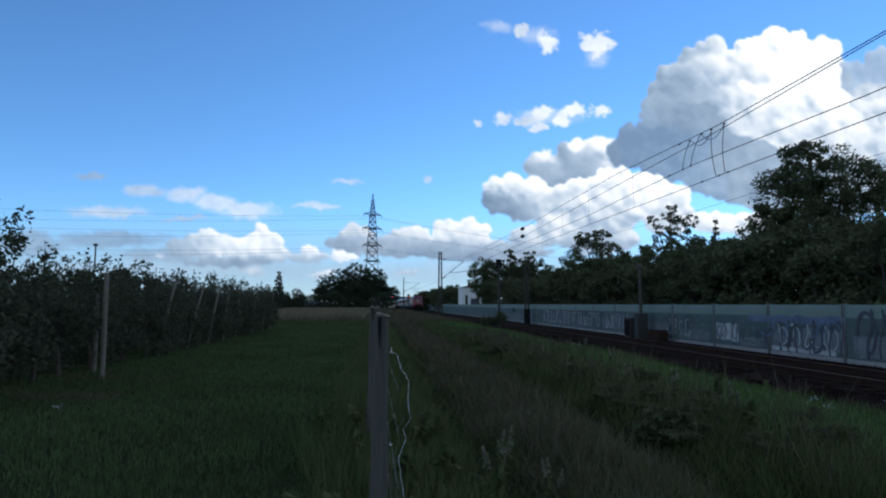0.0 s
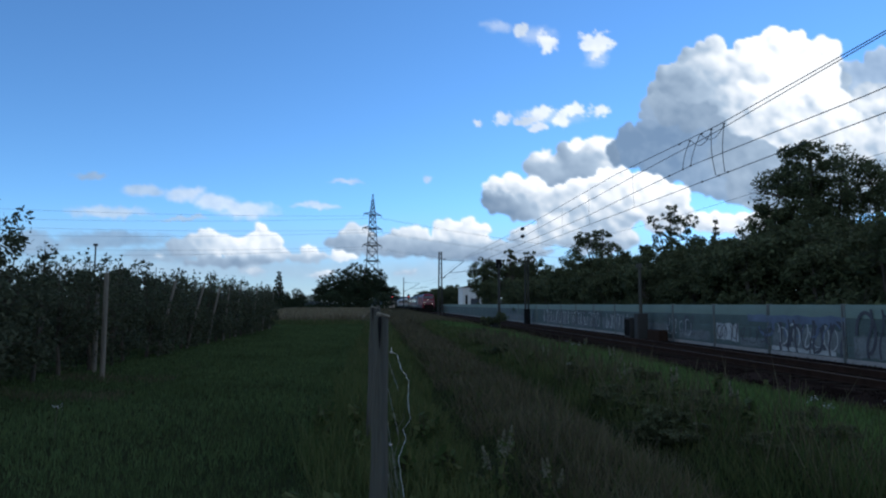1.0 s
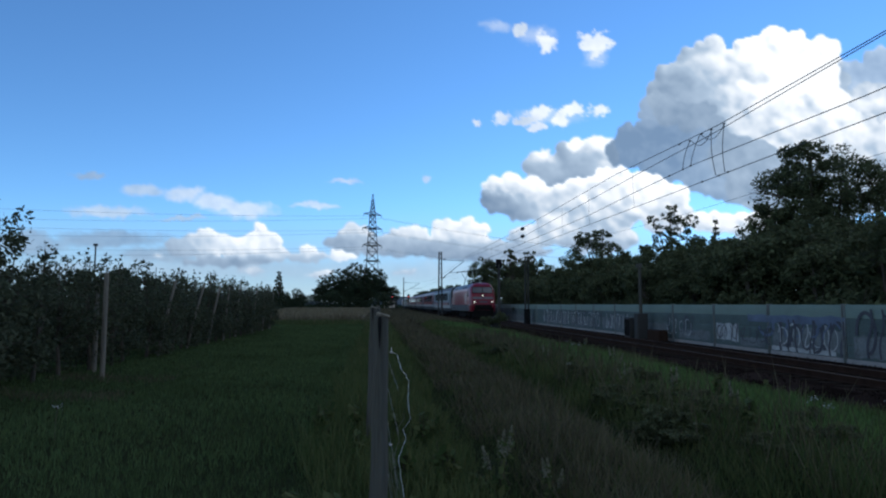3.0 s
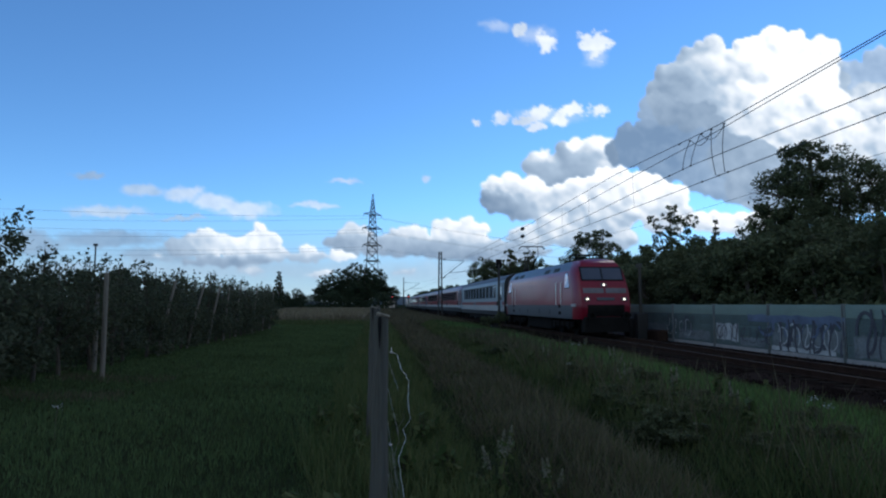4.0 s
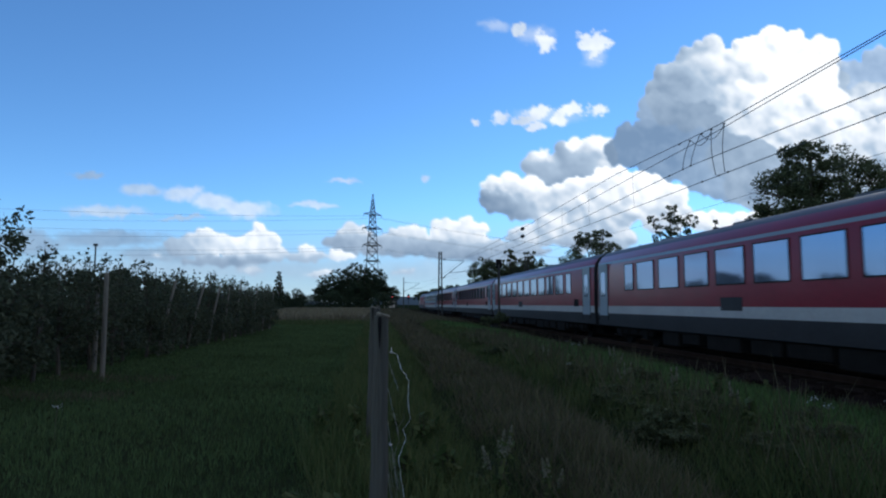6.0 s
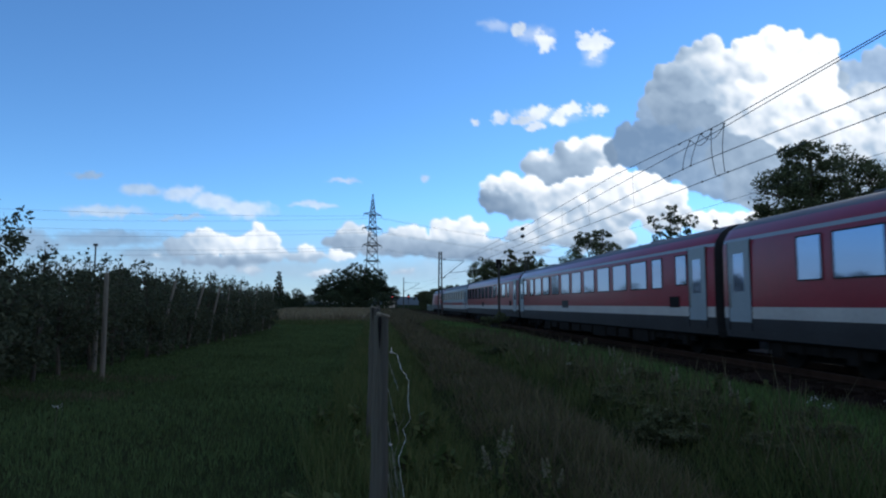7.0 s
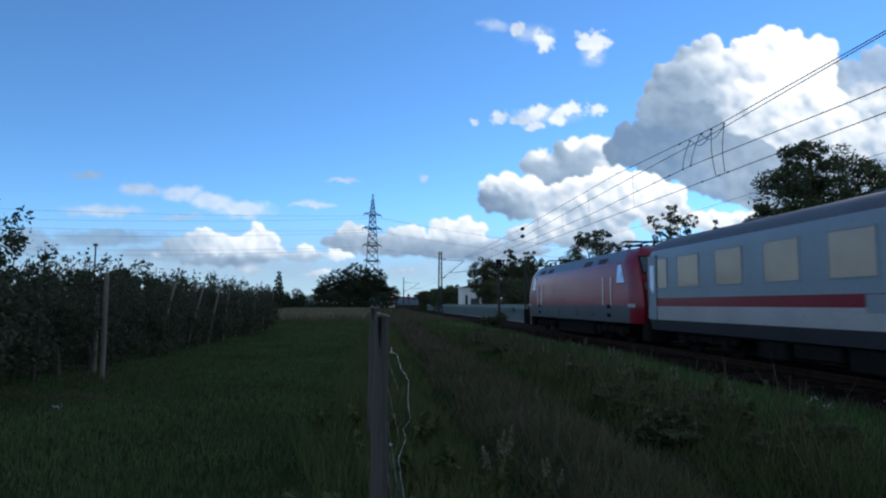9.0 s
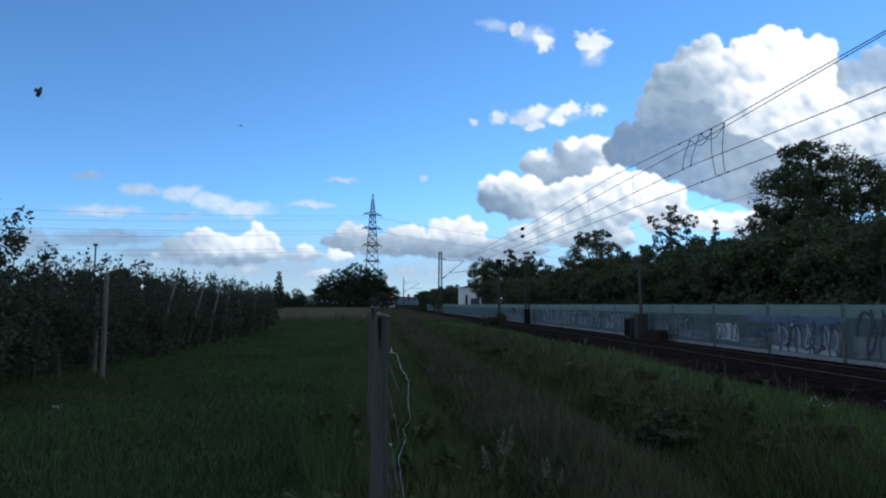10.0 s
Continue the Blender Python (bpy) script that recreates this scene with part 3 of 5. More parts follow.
FRONT_BANK = [(8.72, 3.28, 0.20, 0.16, 0.85), (9.0, 3.24, 0.22, 0.18, 0.81), (9.3, 3.36, 0.28, 0.22, 0.77), (8.75, 3.56, 0.28, 0.20, 0.11), (9.1, 3.66, 0.32, 0.20, 0.18), (9.6, 3.6, 0.40, 0.26, 0.65),
              (10.15, 3.5, 0.44, 0.32, 0.74), (10.75, 3.3, 0.46, 0.34, 0.90), (11.25, 3.5, 0.52, 0.40, 0.90), (11.7, 3.5, 0.36, 0.30, 0.81), (11.8, 3.85, 0.44, 0.22, 0.68), (12.5, 3.92, 0.36, 0.18, 0.88),
              (12.9, 3.9, 0.28, 0.17, 0.85), (10.6, 3.85, 0.66, 0.30, 0.65), (9.85, 4.05, 0.50, 0.26, 0.63), (9.3, 4.2, 0.36, 0.20, 0.56), (10.6, 4.2, 0.80, 0.26, 0.45), (13.6, 4.0, 0.60, 0.30, 0.63)]
LOW_ROW = [(8.3, 4.12, 0.34, 0.22, 0.80), (7.85, 4.1, 0.28, 0.20, 0.74), (8.55, 4.35, 0.42, 0.17, 0.45), (7.2, 4.15, 0.34, 0.17, 0.66), (6.9, 4.28, 0.44, 0.15, 0.5), (7.6, 4.36, 0.60, 0.15, 0.28),
           (6.25, 4.14, 0.28, 0.14, 0.6), (6.15, 4.30, 0.46, 0.15, 0.25), (8.15, 4.52, 0.80, 0.11, 0.2), (7.0, 4.40, 0.70, 0.15, 0.18), (9.2, 4.45, 0.60, 0.12, 0.3), (9.0, 4.62, 0.50, 0.10, 0.4)]
LEFT_ROW = [(3.6, 4.32, 0.30, 0.22, 0.71), (4.12, 4.38, 0.26, 0.22, 0.76), (4.6, 4.36, 0.34, 0.26, 0.77), (4.57, 4.05, 0.13, 0.12, 0.84), (4.85, 4.48, 0.24, 0.14, 0.67), (3.2, 4.36, 0.40, 0.17, 0.35),
            (2.72, 4.54, 0.12, 0.06, 0.67), (5.4, 4.42, 0.20, 0.11, 0.80), (5.35, 4.52, 0.40, 0.10, 0.46), (6.0, 4.52, 0.27, 0.10, 0.76), (5.6, 4.83, 0.32, 0.08, 0.63), (7.1, 4.82, 0.24, 0.07, 0.50),
            (4.0, 4.62, 1.00, 0.10, 0.18), (4.4, 4.78, 0.30, 0.08, 0.50)]
PUFFS = [(9.50, 1.99, 0.20, 0.11, 0.85), (9.86, 2.10, 0.13, 0.13, 0.9), (10.08, 1.93, 0.17, 0.10, 0.95), (8.82, 2.08, 0.15, 0.09, 0.8), (9.22, 2.10, 0.2, 0.07, 0.65), (9.46, 2.24, 0.11, 0.08, 0.75), (10.54, 1.94, 0.17, 0.09, 0.9),
         (9.60, 0.72, 0.15, 0.13, 0.85), (10.5, 0.77, 0.24, 0.20, 0.85), (9.18, 0.50, 0.13, 0.10, 0.7), (8.35, 2.16, 0.07, 0.04, 0.7)]
WISPS = [(1.5, 3.1, 0.42, 0.09, 0.30), (1.85, 3.74, 0.88, 0.15, 0.60), (2.45, 3.36, 0.50, 0.16, 0.55), (3.25, 3.42, 0.50, 0.18, 0.68), (3.75, 3.55, 0.50, 0.22, 0.78), (4.3, 3.7, 0.66, 0.22, 0.75), (5.5, 3.63, 0.55, 0.08, 0.7),
         (3.2, 3.86, 0.60, 0.06, 0.5), (1.9, 4.22, 1.40, 0.22, 0.12), (2.8, 4.5, 1.20, 0.20, 0.22), (0.4, 4.3, 0.90, 0.25, 0.2), (6.05, 3.2, 0.42, 0.06, 0.6), (7.5, 3.15, 0.12, 0.10, 0.6)]
VEILS = [(8.75, 0.45, 0.32, 0.14, 0.75), (9.4, 0.6, 0.42, 0.20, 0.75), (10.5, 0.92, 0.30, 0.32, 0.8), (9.7, 2.06, 0.95, 0.20, 0.75), (-1.2, 3.9, 1.20, 0.40, 0.5), (4.0, 4.75, 4.80, 0.22, 0.42), (8.2, 4.8, 2.40, 0.26, 0.5), (0.5, 4.75, 2.60, 0.20, 0.4)]


def cloud_material():
    m = bpy.data.materials.new("cloud")
    m.use_nodes = True
    nt, nn = m.node_tree, m.node_tree.nodes
    nn.remove(nn["Principled BSDF"])
    a, b = nn.new("ShaderNodeAttribute"), nn.new("ShaderNodeAttribute")
    a.attribute_name, b.attribute_name = "cover", "lit"
    ramp = nn.new("ShaderNodeValToRGB")
    ramp.color_ramp.elements[0].color = (0.22, 0.29, 0.38, 1)
    ramp.color_ramp.elements[1].color = (1.18, 1.10, 1.00, 1)
    ramp.color_ramp.elements.new(0.5).color = (0.50, 0.57, 0.635, 1)
    em, tr, mx = nn.new("ShaderNodeEmission"), nn.new("ShaderNodeBsdfTransparent"), nn.new("ShaderNodeMixShader")
    em.inputs[1].default_value = 1.0
    nt.links.new(b.outputs["Fac"], ramp.inputs[0])
    nt.links.new(ramp.outputs[0], em.inputs[0])
    nt.links.new(a.outputs["Fac"], mx.inputs[0])
    nt.links.new(tr.outputs[0], mx.inputs[1])
    nt.links.new(em.outputs[0], mx.inputs[2])
    nt.links.new(mx.outputs[0], nn["Material Output"].inputs[0])
    return m


CLOUD = cloud_material()


def ease(t):
    t = np.clip(t, 0, 1)
    return t * t * (3 - 2 * t)


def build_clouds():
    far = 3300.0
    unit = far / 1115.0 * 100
    step = 0.03
    us, vs = np.arange(-6.0, 18.9, step), np.arange(-1.5, 5.6, step)
    u, v = np.meshgrid(us, vs)
    wu = u + 0.10 * fractal(u * 1.6, v * 1.6, 31, 4) + 0.055 * fractal(u * 6.0, v * 6.0, 41, 3)
    wv = v + 0.09 * fractal(u * 1.6, v * 1.6, 51, 4) + 0.055 * fractal(u * 6.0, v * 6.0, 61, 3)
    fine = fractal(u * 5.0, v * 5.0, 71, 5)
    broad = fractal(u * 1.5, v * 1.9, 111, 4)
    patchy = fractal(u * 2.6, v * 3.0, 151, 3)
    cover, lit = np.zeros_like(u), np.full_like(u, 0.5)

    def lay(c, tone):
        """One cloud laid over those behind it."""
        nonlocal cover, lit
        both = c + cover * (1 - c)
        lit = np.where(both > 1e-4, (tone * c + lit * cover * (1 - c)) / np.maximum(both, 1e-4), lit)
        cover = both

    def tones(rows):
        w, t = np.full_like(u, 1e-9), np.full_like(u, 0.5e-9)
        for cx, cy, rx, ry, tone in rows:
            g = np.exp(-1.6 * (((wu - cx) / rx) ** 2 + ((wv - cy) / ry) ** 2))
            w, t = w + g, t + g * tone
        return t / w

    def cumulus(rows, seed, edge=0.05, relief=0.30, opacity=1.0):
        """Heaped cloud: every mass is covered with smaller rounded heads, lit from the upper right."""
        rg = random.Random(seed)
        h = np.full_like(u, -1.0)
        for cx, cy, rx, ry, _ in rows:
            r = min(rx, ry)
            heads = [(cx, cy, rx * 0.86, ry * 0.86, 0.0)]
            for _ in range(int(26 + 30 * r)):
                a, q = rg.uniform(0, 2 * math.pi), math.sqrt(rg.uniform(0.05, 0.85))
                k = r * rg.uniform(0.16, 0.42)
                heads.append((cx + rx * q * math.cos(a), cy + ry * q * math.sin(a), k * 1.1, k, r * 0.75 * math.sqrt(1 - q * q)))
            for hx, hy, kx, ky, lift in heads:
                i0, i1 = np.searchsorted(us, [hx - kx - 0.3, hx + kx + 0.3])
                j0, j1 = np.searchsorted(vs, [hy - ky - 0.3, hy + ky + 0.3])
                d = 1 - ((wu[j0:j1, i0:i1] - hx) / kx) ** 2 - ((wv[j0:j1, i0:i1] - hy) / ky) ** 2
                top = np.where(d > 0, lift + min(kx, ky) * np.sqrt(np.maximum(d, 0)), -1.0)
                h[j0:j1, i0:i1] = np.maximum(h[j0:j1, i0:i1], top)
        inside = h > 0
        body = np.where(inside, h, 0.0) + 0.03 * fine * inside
        gv, gu = np.gradient(body, step)
        slope = np.clip(gv * 0.8 - gu * 0.55, -1.2, 1.2)
        for _ in range(4):
            slope = (slope + np.roll(slope, 1, 0) + np.roll(slope, -1, 0) + np.roll(slope, 1, 1) + np.roll(slope, -1, 1)) / 5
        rim = ease(1 - body / 0.16)
        soft = body
        for _ in range(2):
            soft = (soft * 2 + np.roll(soft, 1, 0) + np.roll(soft, -1, 0) + np.roll(soft, 1, 1) + np.roll(soft, -1, 1)) / 6
        base = tones(rows)
        tone = base + relief * slope * (0.35 + 0.65 * base) + 0.16 * rim * base + 0.10 * fine + 0.12 * broad + 0.30 * patchy * (0.3 + 0.7 * base)
        lay(opacity * ease(soft / edge), np.clip(tone, 0, 1))

    def thin(rows, opacity, gain=0.75, across=2.2, down=4.0, ragged=0.42):
        d = np.full_like(u, -1.0)
        for cx, cy, rx, ry, _ in rows:
            d = np.maximum(d, 1 - np.sqrt(((wu - cx) / rx) ** 2 + ((wv - cy) / ry) ** 2))
        d = d + ragged * fractal(u * across, v * down, 91, 6)
        lay(opacity * ease((d - 0.02) / gain), np.clip(tones(rows) + 0.12 * fine + 0.10 * broad, 0, 1))

    # pale haze towards the horizon
    lay(0.70 * ease((v - 3.5) / 1.5), np.full_like(u, 0.30) + 0.08 * broad)
    thin(VEILS, 0.42)
    thin(WISPS, 0.72, 0.6)
    cumulus(LEFT_ROW, 3, 0.06, 0.26, 0.95)
    cumulus(LOW_ROW, 4, 0.06, 0.26)
    cumulus(TOWER, 6, 0.07, 0.34)
    cumulus(TOWER_RIGHT, 5, 0.16, 0.2, 0.9)
    cumulus(REAR_BANK, 7, 0.07)
    cumulus(SHADED, 8, 0.12, 0.16, 0.95)
    cumulus(FRONT_BANK, 9, 0.06, 0.36)
    thin([(a, b, 1.45 * c, 1.45 * d, e) for a, b, c, d, e in PUFFS], 0.9, 0.45, 5.0, 6.0, 0.85)
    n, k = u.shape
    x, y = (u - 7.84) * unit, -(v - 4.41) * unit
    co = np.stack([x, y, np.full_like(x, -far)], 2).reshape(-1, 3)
    i0 = (np.arange(n - 1)[:, None] * k + np.arange(k - 1)[None, :]).ravel()
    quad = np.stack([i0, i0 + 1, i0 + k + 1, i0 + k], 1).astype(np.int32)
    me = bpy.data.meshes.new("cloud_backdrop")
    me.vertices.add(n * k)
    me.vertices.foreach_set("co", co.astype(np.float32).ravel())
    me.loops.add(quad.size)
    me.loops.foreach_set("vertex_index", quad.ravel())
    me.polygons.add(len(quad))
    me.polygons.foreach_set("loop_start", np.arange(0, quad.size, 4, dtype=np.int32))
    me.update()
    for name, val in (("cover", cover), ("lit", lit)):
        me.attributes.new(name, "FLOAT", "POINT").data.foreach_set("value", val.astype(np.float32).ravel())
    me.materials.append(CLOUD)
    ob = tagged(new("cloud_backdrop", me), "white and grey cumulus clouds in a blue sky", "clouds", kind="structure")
    return ob


def build_cloud_dome():
    """Broken cloud added out of view, left of and behind the camera; its glow gives white light."""
    far = 3400.0
    az, el = np.meshgrid(np.radians(np.arange(105, 311, 1.0)), np.radians(np.arange(4, 76, 1.0)))
    n, k = az.shape
    u, v = az * 3.0, 2.2 / np.tan(el + 0.25)
    d = fractal(u, v, 131, 5) + 0.25 * fractal(u * 2.5, v * 2.5, 141, 4, True)
    cover = np.clip((d + 0.02) / 0.25, 0, 1) * np.clip((310 - np.degrees(az)) / 6, 0, 1)
    lit = np.clip(0.68 + 0.3 * d, 0, 1)
    co = np.stack([np.sin(az) * np.cos(el), np.cos(az) * np.cos(el), np.sin(el)], 2).reshape(-1, 3) * far
    f = [(j * k + i, j * k + i + 1, (j + 1) * k + i + 1, (j + 1) * k + i) for j in range(n - 1) for i in range(k - 1)]
    me = bpy.data.meshes.new("cloud_dome")
    me.from_pydata(co.tolist(), [], f)
    for name, val in (("cover", cover), ("lit", lit)):
        me.attributes.new(name, "FLOAT", "POINT").data.foreach_set("value", val.astype(np.float32).ravel())
    me.materials.append(CLOUD)
    tagged(new("unseen_cloud_dome", me), "unseen glowing broken clouds added across the rest of the sky for white light", "clouds", kind="structure")


# ---- trees ----
def make_tree(name, label, height, blobs, leaves, leaf, trunk_r, material, seed, category="tree", group="", clumps=14, spread=0.33):
    """A trunk with limbs to the crown's lobes, and a crown of many small leaves in clumps. blobs: x, y, z, radius, flatness."""
    rng = np.random.default_rng(seed)
    root = tagged(new(name), label, category, group)
    g = Geo()
    top = max(b[2] for b in blobs)
    fork = height * 0.28
    bend = rng.normal(0, 0.02 * height, 2)
    stem = [(0, 0, -0.2), (bend[0] * 0.3, bend[1] * 0.3, fork * 0.5), (bend[0], bend[1], fork), (bend[0] * 1.6, bend[1] * 1.6, top)]
    g.tube(stem, [trunk_r * 1.25, trunk_r, trunk_r * 0.85, trunk_r * 0.2], 8)
    for bx, by, bz, br, fl in blobs:
        z0 = fork * rng.uniform(0.8, 1.3)
        s = Vector((bend[0], bend[1], min(z0, bz * 0.8)))
        e = Vector((bx, by, bz))
        mid = s.lerp(e, 0.5) + Vector((0, 0, -0.08 * (e - s).length))
        g.tube([s, mid, e], [trunk_r * 0.5, trunk_r * 0.32, trunk_r * 0.1], 6)
        for _ in range(4):
            d = Vector(rng.normal(size=3)).normalized() * br * 0.9
            g.tube([e, e + d * 0.5, e + Vector((d.x, d.y, d.z * fl))], [trunk_r * 0.14, trunk_r * 0.08, trunk_r * 0.03], 4)
    g.part("trunk", BARK, root)
    pts = []
    vol = sum(b[3] ** 2 for b in blobs)
    for bx, by, bz, br, fl in blobs:
        share_n = max(20, int(leaves * br ** 2 / vol))
        k = max(5, clumps)
        d = rng.normal(size=(k, 3))
        d /= np.linalg.norm(d, axis=1)[:, None]
        cen = d * (br * rng.uniform(0.45, 1.0, k) ** 0.6)[:, None]
        cr = br * spread * rng.uniform(0.6, 1.3, k)
        pick = rng.integers(0, k, share_n)
        q = rng.normal(size=(share_n, 3))
        q /= np.linalg.norm(q, axis=1)[:, None]
        p = cen[pick] + q * (cr[pick] * rng.uniform(0.2, 1.05, share_n) ** 0.5)[:, None]
        p[:, 2] *= fl
        pts.append(p + np.array([bx, by, bz]))
    c = np.concatenate(pts)
    c[:, 2] = np.maximum(c[:, 2], 0.15)
    crown = new("crown", quads_mesh("crown", leaf_quads(rng, c, leaf), material))
    crown.parent = root
    return root


def put(root, x, y, s=1.0, turn=0.0, z=0.0, sz=None):
    root.matrix_basis = Matrix.LocRotScale((x, y, z), Euler((0, 0, turn)), (s, s, sz or s))
    return root


def again(root, x, y, s, turn, z=0.0, sz=None):
    m = Matrix.LocRotScale((x, y, z), Euler((0, 0, turn)), (s / root.scale[0], s / root.scale[1], (sz or s) / root.scale[2]))
    return copy_thing(root, m)


def blob_set(seed, n, r, h0, h1, br0, br1, flat=0.8):
    rg = random.Random(seed)
    out = []
    for i in range(n):
        a, q = rg.uniform(0, 6.28), r * math.sqrt(rg.random())
        t = rg.random()
        out.append((q * math.cos(a), q * math.sin(a), h0 + (h1 - h0) * t, br0 + (br1 - br0) * rg.random(), flat))
    return out


def build_trees():
    # broad old tree with two heads
    b = [(-2.2, 0, 8.6, 2.3, .8), (0.2, 0.5, 10.6, 2.3, .75), (1.9, -0.5, 9.6, 2.2, .8), (0, 1, 7.6, 2.6, .8), (-1.8, -1, 6.2, 2.4, .8), (1.6, 0.6, 6.4, 2.6, .8), (-0.6, -0.5, 11.3, 1.5, .7), (-3.2, 0.4, 6.9, 1.3, .8)]
    put(make_tree("tree", "tall dark broadleaf tree with a broad dense crown", 12.5, b, 25000, 0.12, 0.34, LEAF, 1, clumps=34, spread=0.27), 30.9, 41.5, 1.08)
    b = [(-1.2, 0, 10.2, 2.0, .8), (1.2, 0.5, 10.6, 2.0, .75), (3.0, 0, 9.6, 2.2, .8), (0, 1, 8, 2.6, .8), (3, -1, 7, 2.6, .8), (0.6, 0, 5.8, 2.6, .8)]
    put(make_tree("tree", "tall dark broadleaf tree beside a larger one", 12.0, b, 19000, 0.12, 0.3, LEAF, 2, clumps=32, spread=0.27), 36.0, 41.0)
    # spreading tree with an open feathery top
    b = [(-1.9, 0, 5.2, 2.0, .8), (1.6, 0, 4.9, 2.3, .8), (-0.6, 0, 6.8, 1.8, .8), (1.6, 0.4, 7.2, 1.3, .6), (-1.0, 0, 8.2, 1.05, .6), (0.6, 0, 8.6, 1.0, .5), (0, 0.5, 3.2, 2.6, .8), (-2.6, 0, 3.4, 1.8, .8)]
    put(make_tree("tree", "dark tree with an open feathery top", 9.0, b, 24000, 0.10, 0.22, LEAF, 3, clumps=26, spread=0.26), 21.4, 60.5)
    # slender tree, gaps of sky between its branches
    b = [(-1.0, 0, 7.0, 0.85, .9), (0.7, 0, 7.4, 0.9, .9), (0, 0, 8.6, 0.75, .9), (-0.5, 0, 6.0, 1.1, .9), (1.3, 0, 6.2, 0.9, .9), (0.2, 0, 4.8, 1.4, .9), (1.5, 0, 8.0, 0.55, .9), (-1.5, 0, 8.0, .5, .9)]
    put(make_tree("tree", "slender sparse tree, sky showing between its branches", 9.4, b, 5600, 0.10, 0.16, LEAF, 4, clumps=16, spread=0.25), 24.4, 50, 1.08)
    b = [(0, 0, 3 + 0.75 * k, 1.25 - 0.15 * k, .9) for k in range(8)]
    put(make_tree("conifer", "small dark pointed conifer", 8.6, b, 5000, 0.12, 0.15, LEAF, 5, clumps=10), 26.8, 47.5)
    # group beyond the signal
    b = blob_set(11, 9, 3.4, 3.0, 6.6, 1.6, 2.3)
    t = put(make_tree("tree", "dark broadleaf tree behind the noise barrier", 9.0, b, 20000, 0.12, 0.25, LEAF, 6, clumps=30, spread=0.24), 22.0, 110.0, 1.28)
    again(t, 27.0, 108, 1.2, 2.0)
    again(t, 29.5, 112, 0.95, 3.0)
    again(t, 23.4, 114, 1.3, 4.0)
    b = [(0.5 * math.cos(k * 2.4) * (1 + k * .1), 0.5 * math.sin(k * 2.4), 5.5 + 0.5 * k, 0.8, .9) for k in range(8)]
    sp = put(make_tree("tree", "sparse tree with upright bare-looking twigs", 9.6, b, 2200, 0.15, 0.2, LEAF, 7, clumps=6, spread=0.28), 22.2, 104, 1.14)
    again(sp, 25.2, 104, 1.12, 1.0)
    # shrubs and undergrowth close behind the barrier
    b = blob_set(21, 8, 1.6, 1.2, 3.6, 1.1, 1.6)
    sh = put(make_tree("shrub", "dense dark shrub behind the noise barrier", 4.6, b, 7500, 0.12, 0.1, LEAF, 8, "shrub", "undergrowth", clumps=12), 18.5, 30)
    b = blob_set(22, 9, 1.8, 1.0, 4.6, 1.1, 1.7)
    sh2 = put(make_tree("shrub", "dense dark shrub behind the noise barrier", 5.8, b, 8500, 0.13, 0.1, LEAF, 9, "shrub", "undergrowth", clumps=12), 20.5, 35)
    rg = random.Random(3)
    y = 6.0
    while y < 80:
        again(sh, 17.6 + rg.uniform(-0.3, 1.0), y, rg.uniform(0.85, 1.1), rg.uniform(0, 6))
        again(sh2, 21.2 + rg.uniform(-1, 1.5), y + 1.2, rg.uniform(0.9, 1.15), rg.uniform(0, 6))
        again(sh2, 26.5 + rg.uniform(-1.5, 2.5), y + 2, rg.uniform(1.0, 1.3), rg.uniform(0, 6))
        if y < 45:
            again(sh2, 33 + rg.uniform(-2, 3), y + 4, rg.uniform(1.2, 1.5), rg.uniform(0, 6))
        y += 3.5 + y * 0.012
    y = 84
    while y < 230:
        if y < 104 or y > 140:
            again(sh, 18.2 + rg.uniform(-0.6, 1.5), y, rg.uniform(0.9, 1.2), rg.uniform(0, 6))
        if y > 140:
            again(sh2, 16.5 + rg.uniform(-1, 3), y + 3, rg.uniform(0.9, 1.25), rg.uniform(0, 6))
        y += 6.0
    # trackside bush at the signal's foot
    b = blob_set(23, 5, 0.45, 0.3, 0.7, 0.3, 0.45)
    bush = put(make_tree("bush", "small dark bush growing in the trackside grass", 1.2, b, 1800, 0.06, 0.03, LEAF, 10, "shrub"), 7.8, 42.0, 1.35)
    rg = random.Random(31)
    for k in range(34):
        x, y = rg.uniform(3.7, 5.6), 6.8 + 30 * rg.random() ** 1.4
        again(bush, x, y, rg.uniform(0.35, 0.7), rg.uniform(0, 6), float(ground_z(x, y)) - 0.05, rg.uniform(0.25, 0.5))
    again(bush, 4.1, 20.5, 0.8, 1.0, 0.0, 0.55)
    again(bush, 5.0, 26.0, 0.9, 2.0, 0.0, 0.5)
    # far trees round the pylon and along the field
    b = blob_set(31, 14, 4.2, 2.5, 9.5, 1.8, 3.0)
    f = put(make_tree("tree", "distant dark broadleaf tree beyond the field", 12, b, 22000, 0.17, 0.35, FARLEAF, 12, group="far trees", clumps=30, spread=0.24), -4.5, 215)
    put(f, -10.5, 215, 1.15)
    for x, y, s in ((-18, 216, 0.98), (-4.8, 214, 1.36), (0.2, 220, 1.2), (-14.5, 226, 0.95), (-7.5, 226, 1.2), (-27, 222, 0.62), (-33, 235, 0.55), (-40, 240, 0.55), (-48, 230, 0.6), (-58, 225, 0.7), (-70, 220, 0.8)):
        again(f, x, y, s, x * 1.7)
    b = [(0, 0, 2 + 1.1 * k, 1.9 - 0.2 * k, .95) for k in range(8)]
    put(make_tree("conifer", "distant dark pointed conifer beyond the field", 11, b, 2200, 0.3, 0.2, FARLEAF, 13), -23.0, 150, 0.92)
    # hedge of small far trees on the skyline behind the orchard
    b = blob_set(33, 7, 2.2, 2.5, 6.0, 1.0, 1.8)
